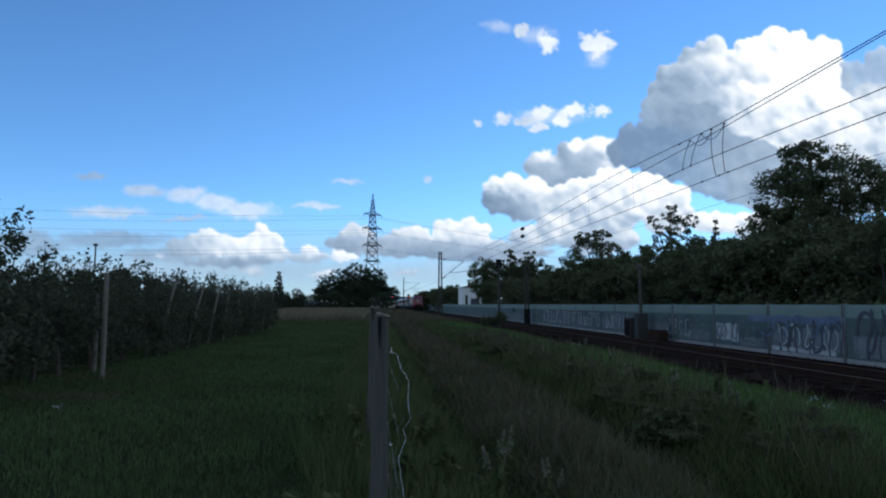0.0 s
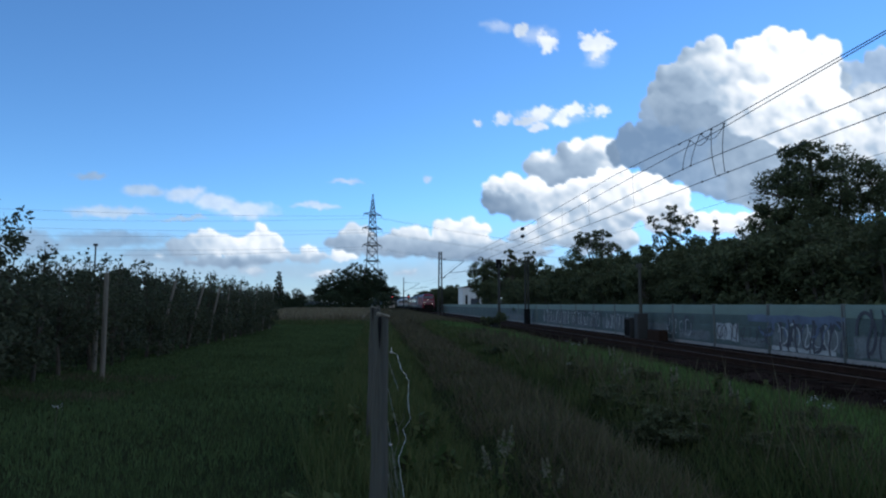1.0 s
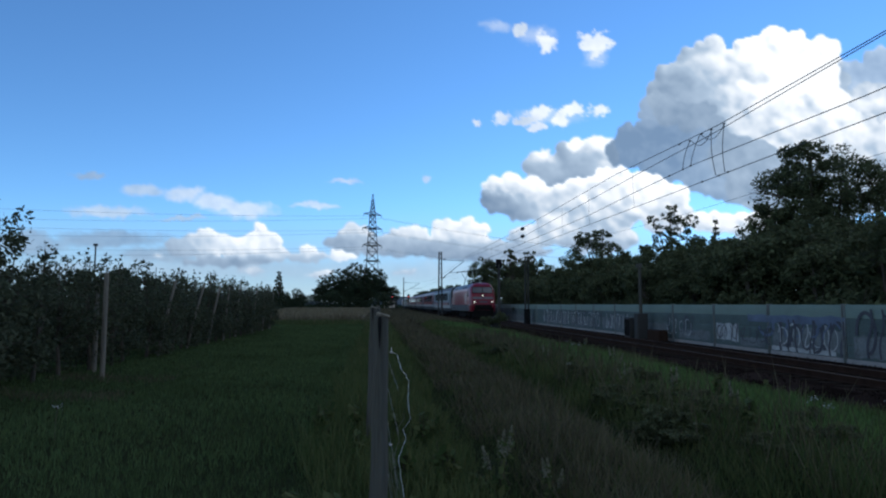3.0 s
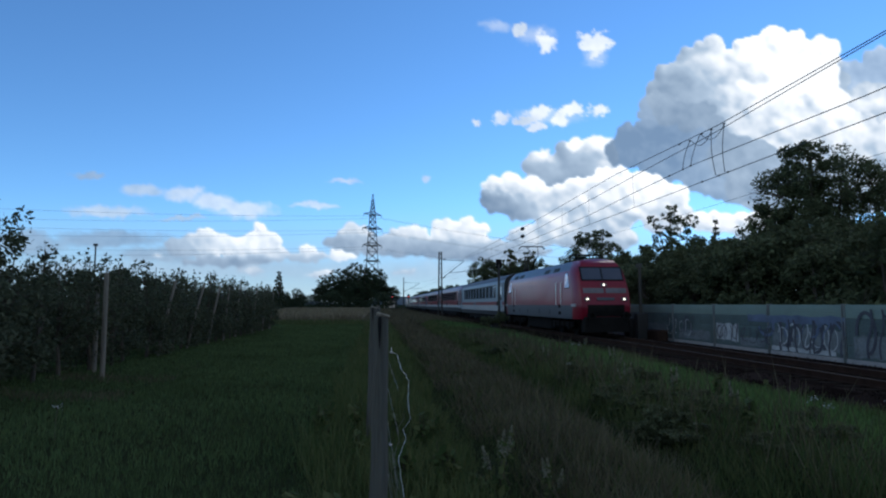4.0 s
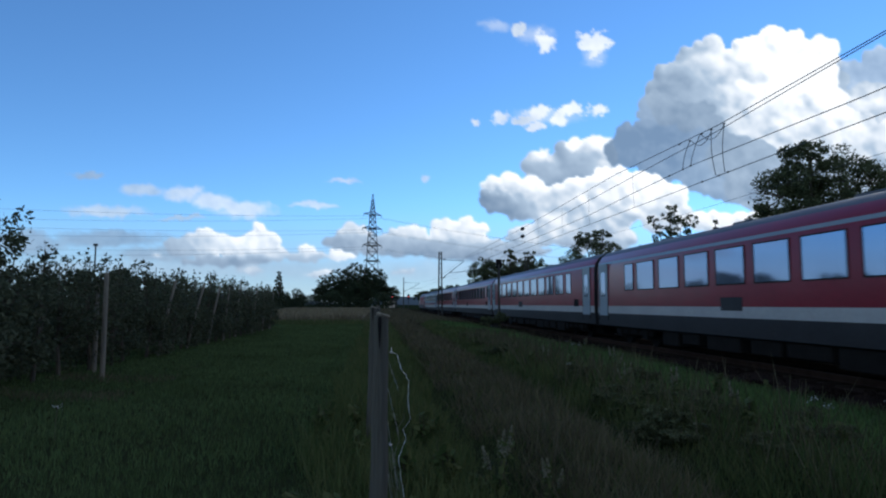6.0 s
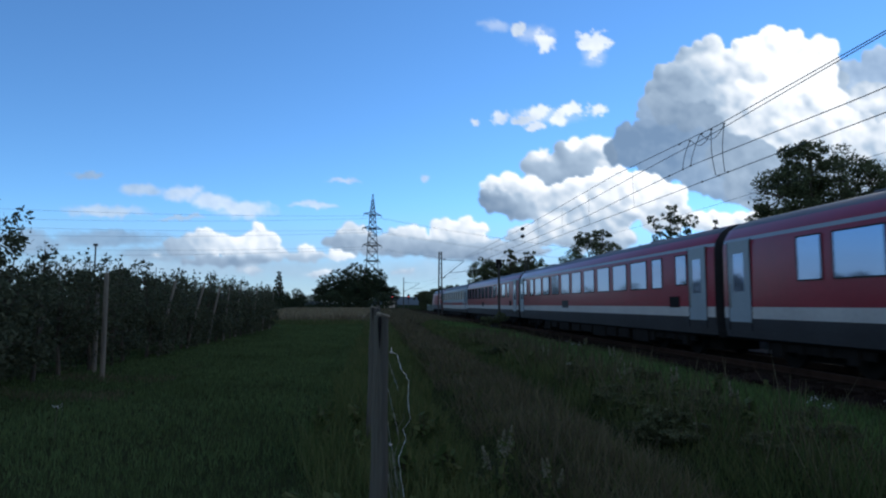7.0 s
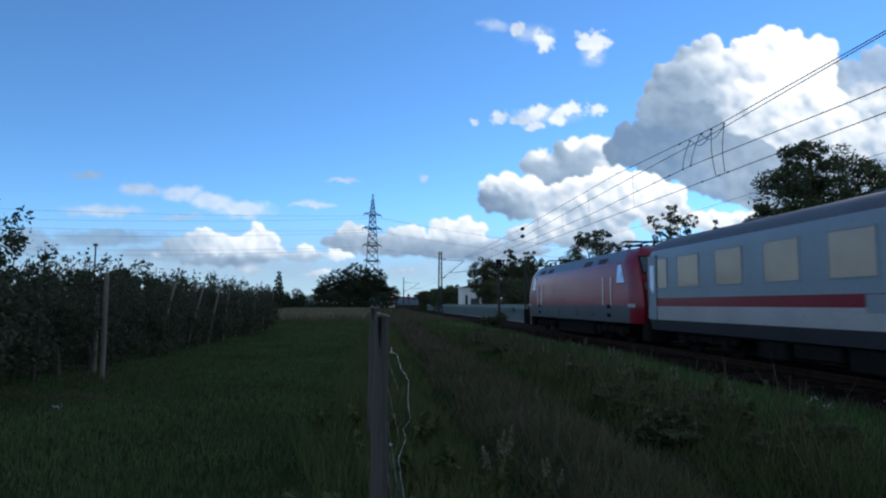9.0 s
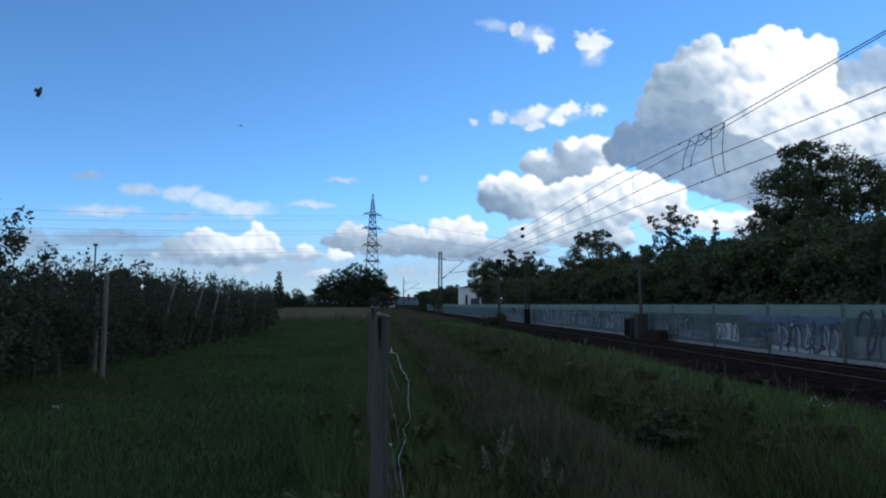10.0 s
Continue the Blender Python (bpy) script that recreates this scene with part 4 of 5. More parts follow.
    h = put(make_tree("tree", "distant tree on the skyline behind the orchard", 8, b, 3200, 0.2, 0.2, FARLEAF, 14, group="skyline trees", clumps=10), -38, 100)
    rg = random.Random(9)
    for k in range(26):
        again(h, -34 - 4.2 * k + rg.uniform(-2, 2), 108 + rg.uniform(-12, 14) - k * 1.2, rg.uniform(0.82, 1.14), rg.uniform(0, 6))
    g = Geo()
    n = 40
    ridge = [(-900 + 60 * k, 2450, 24 + 16 * math.sin(k * 0.4) + 7 * math.sin(k * 1.3)) for k in range(n + 1)]
    for a, c in zip(ridge[:-1], ridge[1:]):
        g.face([(a[0], 2300, -1), (c[0], 2300, -1), c, a])
        g.face([a, c, (c[0], 2700, -1), (a[0], 2700, -1)])
    tagged(g.part("distant_hill", mat("hazy_hill", (0.07, 0.085, 0.088), 1.0, var=0.2, scale=0.01, fine=0.1)), "hazy blue-green hill on the horizon", "hill", kind="structure")


# ---- orchard ----
def build_orchard():
    kinds = []
    for s in range(4):
        rg = random.Random(50 + s)
        b = [(rg.uniform(-.35, .35), rg.uniform(-.45, .45), 0.55 + 0.26 * k, 0.62 - 0.035 * k, 1.0) for k in range(8)]
        b += [(rg.uniform(-.2, .2), rg.uniform(-.3, .3), 2.65 + 0.2 * k, 0.2, 1.4) for k in range(2)]
        kinds.append(make_tree("apple_tree", "slender bushy apple tree in an orchard row", 2.8, b, 2600, 0.055, 0.045, APPLE, 60 + s, "tree", "orchard trees", clumps=10, spread=0.42))
    rg = random.Random(77)
    first = set()
    for r, x in enumerate((-7.3, -10.6, -13.9, -17.2, -20.5)):
        y = 8.3 + 0.8 * r
        while y < (44 if r < 4 else 60):
            i = rg.randrange(4)
            s = rg.uniform(0.88, 1.04) * (1.0 + (0.34 if r == 0 else 0.2) * math.exp(-((y - 12) / 2.4) ** 2))
            turn, xx = rg.uniform(0, 6.28), x + rg.uniform(-0.15, 0.15)
            if i in first:
                again(kinds[i], xx, y, s, turn)
            else:
                first.add(i)
                put(kinds[i], xx, y, s, turn)
            y += 1.25 if r == 0 else 1.6

    def orchard_post(x, y, h, r, lean=(0, 0), label="weathered round wooden orchard post"):
        g = Geo()
        g.tube([(0, 0, -0.3), (lean[0] * .5, lean[1] * .5, h / 2), (lean[0], lean[1], h - 0.02), (lean[0], lean[1], h)], [r * 1.05, r, r * 0.95, r * 0.7], 10)
        ob = tagged(g.part("orchard_post", STAKE), label, "post", "orchard posts")
        ob.location = (x, y, 0)

    orchard_post(-6.45, 15.8, 2.45, 0.055)
    orchard_post(-7.1, 16.9, 2.2, 0.055)
    for y, lx in ((21.5, 0.4), (24.6, 0.5), (27.6, 0.35), (30.4, 0.1), (33.0, 0.0), (37.0, 0.15), (40.5, 0.0), (43.0, 0.1)):
        orchard_post(-7.15, y, 2.5, 0.042, (lx + 0.12, 0.1), "pale leaning stake in the orchard row")
    g = Geo()
    g.tube([(0, 0, -0.3), (0, 0, 5.4)], [0.06, 0.05], 8)
    g.box(-0.12, 0.12, -0.08, 0.08, 5.4, 5.55, b=0.02)
    ob = tagged(g.part("weather_pole", DARKSTEEL), "slim dark pole standing among the orchard trees", "pole")
    ob.location = (-17.9, 42.0, 0)
    g = Geo()
    for z in (1.0, 1.7, 2.2):
        g.tube([(-6.55, 8, z), (-6.55, 44, z)], 0.0018, 4)
    tagged(g.part("trellis_wire", DARKSTEEL), "thin trellis wires along the orchard row", "wire")


# ---- fence ----
def build_fence():
    rg = random.Random(12)
    for k, (x, y, h, r) in enumerate(((0.022, 3.15, 1.645, 0.040), (-0.05, 8.0, 1.66, 0.05), (0.0, 12.6, 1.62, 0.055), (0.02, 17.3, 1.63, 0.055), (0.0, 22.0, 1.62, 0.055), (0, 27, 1.62, 0.055), (0, 32, 1.62, 0.055))):
        g = Geo()
        pts, rad = [], []
        for i in range(9):
            pts.append((rg.uniform(-1, 1) * 0.004 - 0.025 * (1 - i / 8), rg.uniform(-1, 1) * 0.004, -0.3 + (h + 0.3) * i / 8))
            rad.append(r * (1.42 - 0.52 * i / 8) * rg.uniform(0.97, 1.03))
        g.tube(pts, rad, 12)
        root = tagged(g.part("fence_post", WOOD), "weathered round wooden fence post with cracked top", "post", "fence posts")
        root.location = (x, y, 0)
        c = Geo()
        for j in range(3):
            z = h * (0.35 + 0.27 * j)
            c.tube([(r * 1.0, -0.02, z), (r * 1.25, 0, z), (r * 1.0, 0.02, z)], 0.004, 5)
        c.part("staple", STEEL, root)
        c = Geo()
        c.loft([[(-0.012 - w, -r * 0.93 - 0.004, z), (-0.012 + w, -r * 0.93 - 0.004, z), (-0.012 + w * 0.6, -r * 0.8, z), (-0.012 - w * 0.6, -r * 0.8, z)] for w, z in ((0.001, h - 0.16), (0.006, h - 0.10), (0.010, h - 0.03), (0.008, h - 0.006))])
        c.part("split", RUBBER, root, "dark weathered split in the wood")
        c = Geo()
        c.tube([(0.004, 0, h - 0.004), (0.006, 0, h + 0.004), (0.008, 0, h + 0.010)], [r * 0.86, r * 0.92, r * 0.8], 12)
        c.part("cap", STAKE, root, "pale worn end grain")
    g = Geo()
    x = 0.10
    for z in (0.25, 0.55, 0.85, 1.1, 1.3):
        g.tube([(x, 3.0, z), (x - 0.03, 5.5, z - 0.02), (x - 0.08, 8, z), (x - 0.05, 17, z), (x - 0.05, 32, z)], 0.0007, 4)
    for k in range(60):
        y = 3.2 + 0.3 * k
        g.tube([(x - 0.05, y, 0.1), (x - 0.05, y, 1.3)], 0.0006, 4)
    tagged(g.part("fence_mesh", STEEL), "thin galvanised sheep-wire mesh along the fence", "fence")
    # loose ends of the wire, hanging in kinks beside the post
    kinks = [(0.07, 1.47), (0.098, 1.455), (0.112, 1.39), (0.138, 1.36), (0.155, 1.32), (0.150, 1.25), (0.160, 1.15), (0.128, 1.10), (0.138, 1.05), (0.106, 0.97), (0.118, 0.88), (0.138, 0.75), (0.12, 0.6), (0.13, 0.4), (0.1, 0.1)]
    for dx, k0, seed, r in ((0.0, 0, 1, 0.0011), (-0.030, 6, 2, 0.0006), (-0.042, 9, 3, 0.0006), (-0.018, 9, 4, 0.0006), (-0.055, 10, 5, 0.0006), (-0.008, 10, 6, 0.0005)):
        q = random.Random(seed)
        pts = [(0.068, 3.13, kinks[k0][1] + 0.02)] if k0 == 0 else [(kinks[k0][0] + dx, 3.11, kinks[k0][1] + 0.02)]
        for (xa, za), (xb, zb) in zip(kinks[k0:-1], kinks[k0 + 1:]):
            for t in (0.0, 0.33, 0.67):
                pts.append((xa + (xb - xa) * t + dx + q.uniform(-1, 1) * 0.003, 3.10 + q.uniform(-1, 1) * 0.01, za + (zb - za) * t))
        g = Geo()
        g.tube(pts, r, 6)
        tagged(g.part("loose_wire", FENCEWIRE if k0 == 0 else STEEL), "kinked pale galvanised wire end hanging by the fence post", "wire", "loose fence wires")


# ---- weeds ----
def make_weed(seed, h, plume, material):
    """A weed: stems with pointed leaves, and a feathery seed head where it has one."""
    rng = np.random.default_rng(seed)
    root = tagged(new("weed"), "tall green weed with a feathery seed head" if plume else "leafy green weed in the rough grass", "weed", "weeds")
    g = Geo()
    leaves = []
    heads = []
    for k in range(3 if plume else 6):
        a, ln = rng.uniform(0, 6.28), rng.uniform(0.05, 0.25) * h
        tip = np.array([math.cos(a) * ln, math.sin(a) * ln, h * rng.uniform(0.7, 1.0)])
        g.tube([(0, 0, -0.03), tuple(tip * 0.5), tuple(tip)], [0.005, 0.004, 0.002], 5)
        for t in rng.uniform(0.15, 0.95, 16):
            leaves.append(tip * t + rng.normal(0, 0.02, 3))
        for t in rng.uniform(0.68, 1.06, 170 if plume else 0):
            heads.append(tip * t + rng.normal(0, 0.011, 3) * (1.12 - t) * 4)
    g.part("stem", BARK, root)
    lf = new("leaves", quads_mesh("leaves", leaf_quads(rng, np.array(leaves), 0.055), material))
    lf.parent = root
    if heads:
        hd = new("seed_head", quads_mesh("seed_head", leaf_quads(rng, np.array(heads), 0.013), SEEDHEAD))
        hd.parent = root
        tagged(hd, kind="stuff")
    return root


def build_weeds():
    plume, leafy = make_weed(1, 0.62, True, ROUGH), make_weed(2, 0.42, False, ROUGH)
    put(plume, 1.05, 5.5, 1.0, 0.3)
    put(leafy, -0.55, 4.6, 1.0, 0.0)
    for x, y, s in ((1.48, 5.35, 0.75), (1.3, 6.6, 0.7), (4.6, 9.5, 1.0), (4.4, 11, 0.9), (5.0, 13, 1.0), (4.3, 16, 0.9), (6.3, 19, 0.9), (4.8, 8.2, 0.9)):
        again(plume, x, y, s, x * 3 + y, float(ground_z(x, y)))
    rg = random.Random(4)
    for k in range(46):
        x = rg.choice((rg.uniform(-0.75, -0.2), rg.uniform(0.2, 0.9), rg.uniform(4.0, 5.3), rg.uniform(4.0, 8.0)))
        y = rg.uniform(4.2, 9) if x < 1 else rg.uniform(6.5, 26)
        again(leafy, x, y, rg.uniform(0.6, 1.25), rg.uniform(0, 6), float(ground_z(x, y)))
    # pale flower heads among the bank's grass
    g = Geo()
    g.tube([(0, 0, -0.02), (0.02, 0, 0.3), (0.03, 0.02, 0.5)], 0.004, 5)
    root = tagged(g.part("wildflower", BARK), "tall weed with small white flower heads", "flower", "wildflowers")
    q = np.random.default_rng(6)
    fl = new("flower_head", quads_mesh("flower_head", leaf_quads(q, q.normal(0, 0.04, (26, 3)) * np.array([1, 1, 0.5]) + np.array([0.03, 0.02, 0.5]), 0.012), PAINT_WHITE))
    fl.parent = root
    put(root, 6.0, 18.6)
    for x, y in ((5.6, 17.8), (5.9, 19.4), (4.0, 13.0), (5.2, 6.9), (6.1, 7.1), (-4.0, 8.5), (5.4, 7.4)):
        again(root, x, y, 0.85, x * 5, float(ground_z(x, y)))


# ---- trackside furniture, pylon, house ----
def build_lineside():
    root = tagged(new("railway_signal"), "dark railway signal mast seen beside the track", "signal")
    root.location = (8.15, 42.1, -0.2)
    g = Geo()
    g.tube([(0, 0, 0), (0, 0, 4.6)], [0.09, 0.075], 8)
    g.part("mast", DARKSTEEL, root)
    g = Geo()
    g.box(-0.2, 0.2, -0.05, 0.12, 4.35, 4.95, b=0.04)
    g.part("signal_head", RUBBER, root)
    g = Geo()
    g.box(-0.55, -0.10, -0.25, 0.2, 0.1, 1.05, b=0.03)
    g.part("equipment_box", DARKSTEEL, root)

    root = tagged(new("lamp_post"), "weathered brown post with a small fitting by the barrier", "post")
    root.location = (14.3, 33.3, -0.15)
    g = Geo()
    g.tube([(0, 0, 0), (0, 0, 3.9)], [0.10, 0.085], 8)
    g.part("post", WOOD, root)
    g = Geo()
    g.box(-0.17, 0.10, -0.12, 0.12, 3.86, 4.08, b=0.03)
    g.part("fitting", WOOD, root)
    g = Geo()
    g.box(-0.30, 0.30, -0.25, 0.25, 0, 1.35, b=0.03)
    g.part("casing", DARKSTEEL, root)

    root = tagged(new("trackside_cabinet"), "dark two-door equipment cabinet by the barrier", "cabinet")
    root.location = (14.25, 34.6, -0.15)
    g = Geo()
    g.box(-0.22, 0.22, -0.42, 0.42, 0, 1.1, b=0.03)
    g.part("body", DARKSTEEL, root)
    for s in (-1, 1):
        g = Geo()
        g.box(-0.235, -0.222, s * 0.2 - 0.18, s * 0.2 + 0.18, 0.1, 1.0)
        g.part("door", BLACK, root)
    root = tagged(new("trackside_cabinet"), "low dark brown equipment housing by the barrier", "cabinet")
    root.location = (14.3, 31.3, -0.15)
    g = Geo()
    g.box(-0.25, 0.25, -0.7, 0.7, 0, 0.55, b=0.05)
    g.part("body", RUST, root)

    root = tagged(new("catenary_mast"), "paired grey steel posts of a catenary mast by the barrier", "mast", "catenary masts")
    root.location = (14.3, 59.8, -0.2)
    for s in (-1, 1):
        g = Geo()
        g.tube([(s * 0.16, 0, 0), (s * 0.13, 0, 6.4)], [0.09, 0.07], 8)
        g.part("upright", DARKSTEEL, root)
    g = Geo()
    g.box(-0.27, 0.27, -0.2, 0.2, 0, 1.45, b=0.04)
    g.part("weight_casing", RUBBER, root)

    for x, y, z, h in ((4.6, 200, 3.9, 4.6), (9.2, 190, 4.0, 4.7)):
        root = tagged(new("level_signal"), "distant signal post with a red light showing", "signal", "far signals")
        root.location = (x, y, 0)
        g = Geo()
        g.tube([(0, 0, -0.2), (0, 0, h)], 0.09, 6)
        g.part("post", DARKSTEEL, root)
        g = Geo()
        g.box(-0.35, 0.35, 0, 0.2, z - 0.7, z + 0.7, b=0.05)
        g.part("signal_head", RUBBER, root)
        g = Geo()
        g.tube([(0, -0.06, z), (0, 0.0, z)], 0.16, 12)
        g.part("lens", REDLAMP, root, "glowing red lens")

    # transmission pylon
    root = tagged(new("pylon"), "tall grey lattice transmission pylon beyond the field", "pylon")
    root.location = (-2.25, 241.0, 0)
    H = 43.9

    def half(z):
        return float(np.interp(z, [0, 14, 24, 36, H], [2.9, 2.25, 1.85, 1.05, 0.10]))

    for sx in (-1, 1):
        for sy in (-1, 1):
            g = Geo()
            g.tube([(sx * half(z), sy * half(z), z) for z in (0, 6, 14, 18, 24, 30, 36, 40, H)], 0.16, 4)
            g.part("leg", DARKSTEEL, root)
    g = Geo()
    z = 1.0
    while z < 41:
        dz = max(1.6, half(z) * 1.7)
        a, b = half(z), half(min(H, z + dz))
        for s in (-1, 1):
            g.tube([(-a, s * a, z), (b, s * b, z + dz)], 0.075, 4)
            g.tube([(a, s * a, z), (-b, s * b, z + dz)], 0.09, 4)
            g.tube([(s * a, -a, z), (s * b, b, z + dz)], 0.09, 4)
            g.tube([(-a, s * a, z), (a, s * a, z)], 0.09, 4)
        z += dz
    g.part("bracing", DARKSTEEL, root)
    arms = ((35.9, 3.3), (30.5, 3.7), (24.0, 3.6), (18.1, 3.0))
    for za, w in arms:
        for s in (-1, 1):
            g = Geo()
            hh = half(za)
            tip = (s * w, 2.6 * s, za + 0.1)
            for q in (-1, 1):
                g.tube([(s * hh, q * hh, za), tip], 0.09, 4)
                g.tube([(s * hh * 0.9, q * hh, za + 0.9), tip], 0.09, 4)
                g.tube([(-hh, q * hh, za), (hh, q * hh, za)], 0.16, 4)
            g.tube([tip, (tip[0], tip[1], za - 0.8)], 0.10, 5)
            g.part("crossarm", DARKSTEEL, root)
    for za, w in arms[:3]:
        for s in (-1, 1):
            px, py, pz = -2.25 + s * w, 241 + 2.6 * s, za - 0.8
            line("power_line", span((px, py, pz), (px - 330, py - 100 + 30 * s, pz + 4), 7.5, 30), 0.035, "thin power line strung from the pylon", STEEL, sub=1)
            line("power_line", span((px, py, pz), (px + 300, py + 150, pz), 8.0, 24), 0.03, "thin power line strung from the pylon", STEEL, sub=1)

    # small house beyond the barrier
    root = tagged(new("house"), "small white plastered lineside house behind the barrier", "house")
    root.location = (17.45, 129, 0)
    g = Geo()
    g.box(0, 4.2, 0, 7.5, -0.2, 5.15)
    g.part("wall", PLASTER, root)
    g = Geo()
    g.loft([[(-0.12, y, 5.15), (4.32, y, 5.15), (4.32, y, 5.32), (2.1, y, 5.72), (-0.12, y, 5.32)] for y in (-0.15, 7.65)])
    g.part("roof", ROOFTILE, root)
    for x0, x1, z0, z1, n in ((0.5, 0.95, 1.6, 3.6, "window"), (1.6, 3.4, 1.2, 2.9, "door")):
        g = Geo()
        g.box(x0, x1, -0.05, -0.004, z0, z1)
        g.part(n, BAND if n == "door" else RUBBER, root)
    # pale building far down the line
    root = tagged(new("house"), "distant pale beige house near the level crossing", "house")
    root.location = (3.4, 330, 0)
    g = Geo()
    g.box(0, 5.5, 0, 9, -0.2, 3.6)
    g.part("wall", mat("beige_render", (0.34, 0.29, 0.23), 0.9, var=0.15, scale=1, fine=20), root)
    g = Geo()
    g.loft([[(-0.3, y, 3.6), (5.8, y, 3.6), (2.75, y, 5.8)] for y in (-0.3, 9.3)])
    g.part("roof", ROOFTILE, root)
    for x0 in (0.9, 3.4):
        g = Geo()
        g.box(x0, x0 + 1.1, -0.06, -0.004, 1.2, 2.6)
        g.part("window", RUBBER, root)


# ---- train ----
LOCO, PITCH = 19.1, 26.4
# outline of a coach, from the lower edge up to the roof's crown: half width, height over the rail
SIDE = [(1.22, 0.62), (1.36, 0.70), (1.405, 1.06), (1.415, 1.22), (1.415, 1.53), (1.415, 1.82), (1.41, 2.2), (1.40, 3.2), (1.375, 3.33), (1.35, 3.43), (1.30, 3.53), (1.16, 3.73), (0.9, 3.91), (0.55, 4.02), (0.0, 4.05)]


def bogie(parent, y, base=2.5, wheel=0.46):
    g = Geo()
    for s in (-1, 1):
        g.box(s * 1.08 - 0.08, s * 1.08 + 0.08, y - base / 2 - 0.55, y + base / 2 + 0.55, 0.42, 0.68, b=0.03)
        for d in (-1, 1):
            g.box(s * 1.1 - 0.14, s * 1.1 + 0.14, y + d * base / 2 - 0.18, y + d * base / 2 + 0.18, 0.30, 0.66, b=0.04)
            g.tube([(s * 1.12, y + d * 0.45, 0.4), (s * 1.12, y + d * 0.45, 0.85)], 0.13, 10)
    g.box(-1.0, 1.0, y - 0.35, y + 0.35, 0.45, 0.85, b=0.04)
    bg = g.part("bogie", BLACK, parent)
    for d in (-1, 1):
        for s in (-1, 1):
            w = Geo()
            x = s * 0.75
            w.tube([(x - 0.07 * s, y + d * base / 2, wheel), (x - 0.03 * s, y + d * base / 2, wheel), (x + 0.06 * s, y + d * base / 2, wheel)], [wheel + 0.03, wheel + 0.02, wheel], 24)
            w.part("wheel", BLACK, bg)


def make_coach(livery, name, label, plan="wide"):
    """A passenger coach; its front end at y = 0, its rails at z = 0."""
    root = tagged(new(name), label, "railway coach", "coaches of the train")
    L = PITCH - 0.5
    y0, y1 = 0.25, 0.25 + L
    red = livery == "red"
    mats = [RED, WHITE, SKIRT, ROOF, LGREY, BLACK]

    def colour(z):
        if z < 0.80:
            return 5
        if z < 1.10 if not red else z < 1.19:
            return 2
        if red:
            return 1 if z < 1.53 else 4 if 3.32 < z < 3.43 else 3 if z > 3.70 else 0
        return 1 if z < 1.52 else 0 if z < 1.82 else 4 if z < 3.53 else 3

    g = Geo()
    outline = [(-x, z) for x, z in SIDE] + [(x, z) for x, z in reversed(SIDE[:-1])]
    stations = [(y0, 0.955), (y0 + 0.35, 1.0), (y1 - 0.35, 1.0), (y1, 0.955)]
    for (ya, sa), (yb, sb) in zip(stations[:-1], stations[1:]):
        for (xa, za), (xb, zb) in zip(outline[:-1], outline[1:]):
            mm = colour((za + zb) / 2)
            g.face([(xa * sa, ya, za), (xa * sb, yb, za), (xb * sb, yb, zb), (xb * sa, ya, zb)], mm)
    g.face([(x * 0.955, y0, z) for x, z in outline], 2)
    g.face([(x * 0.955, y1, z) for x, z in reversed(outline)], 2)
    g.face([(-1.22, y0, 0.62), (1.22, y0, 0.62), (1.22, y1, 0.62), (-1.22, y1, 0.62)], 2)
    g.part("body", mats, root, smooth="welded")

    glass = PANE if livery != "warm" else PANE_WARM

    def window(s, ya, yb, za, zb, name="window", gl=None):
        x = s * 1.415
        f = Geo()
        t = 0.032
        d = s * 0.012
        for a, b, c, e in ((ya - t, yb + t, za - t, za), (ya - t, yb + t, zb, zb + t), (ya - t, ya, za, zb), (yb, yb + t, za, zb)):
            f.box(min(x - d, x + d), max(x - d, x + d), a, b, c, e)
        fr = f.part(name, LGREY if livery == "warm" else RUBBER, root)
        p = Geo()
        w = s * 0.004
        p.box(min(x - s * 0.02, x + w), max(x - s * 0.02, x + w), ya, yb, za, zb)
        p.part("pane", gl or glass, fr)

    def door(s, ya, yb):
        x = s * 1.417
        d = Geo()
        d.box(min(x - s * 0.03, x + s * 0.012), max(x - s * 0.03, x + s * 0.012), ya, yb, 1.12 if red else 1.08, 3.36, b=0.01)
        dr = d.part("door", LGREY, root, "light grey entrance door")
        for a, b, c, e, m in ((ya + .26 * (yb - ya), yb - .26 * (yb - ya), 1.95, 3.0, PANE), (ya - 0.02, ya - 0.004, 0.9, 3.36, RUBBER), (yb + 0.004, yb + 0.02, 0.9, 3.36, RUBBER)):
            q = Geo()
            q.box(min(x, x + s * 0.016), max(x, x + s * 0.016), a, b, c, e)
            q.part("door_pane" if m is PANE else "door_seal", m, dr)
        h = Geo()
        h.tube([(x + s * 0.03, yb - 0.12, 1.5), (x + s * 0.05, yb - 0.12, 1.6), (x + s * 0.05, yb - 0.12, 2.1), (x + s * 0.03, yb - 0.12, 2.2)], 0.018, 6)
        h.part("handle", STEEL, dr)

    for s in (-1, 1):
        if plan == "dense":
            spans = [(4.6 + 1.99 * k, 4.6 + 1.99 * k + 1.38) for k in range(10)]
            small = [(3.2, 3.85), (24.35, 25.15)]
        elif plan == "regular":
            spans = [(4.9 + 1.9 * k, 4.9 + 1.9 * k + 1.42) for k in range(9)]
            small = [(3.62, 4.38), (22.0, 22.8)]
        elif plan == "open":
            spans = [(3.57 + 2.36 * k, 3.57 + 2.36 * k + 1.34) for k in range(9)]
            small = [(2.1, 2.8), (24.6, 25.3)]
        else:
            spans = [(4.97 + 1.9 * k, 4.97 + 1.9 * k + 1.42) for k in range(9)]
            small = [(3.6, 4.4), (22.0, 22.8)]
        for a, b in spans + small:
            window(s, a, b, 2.18, 3.18)
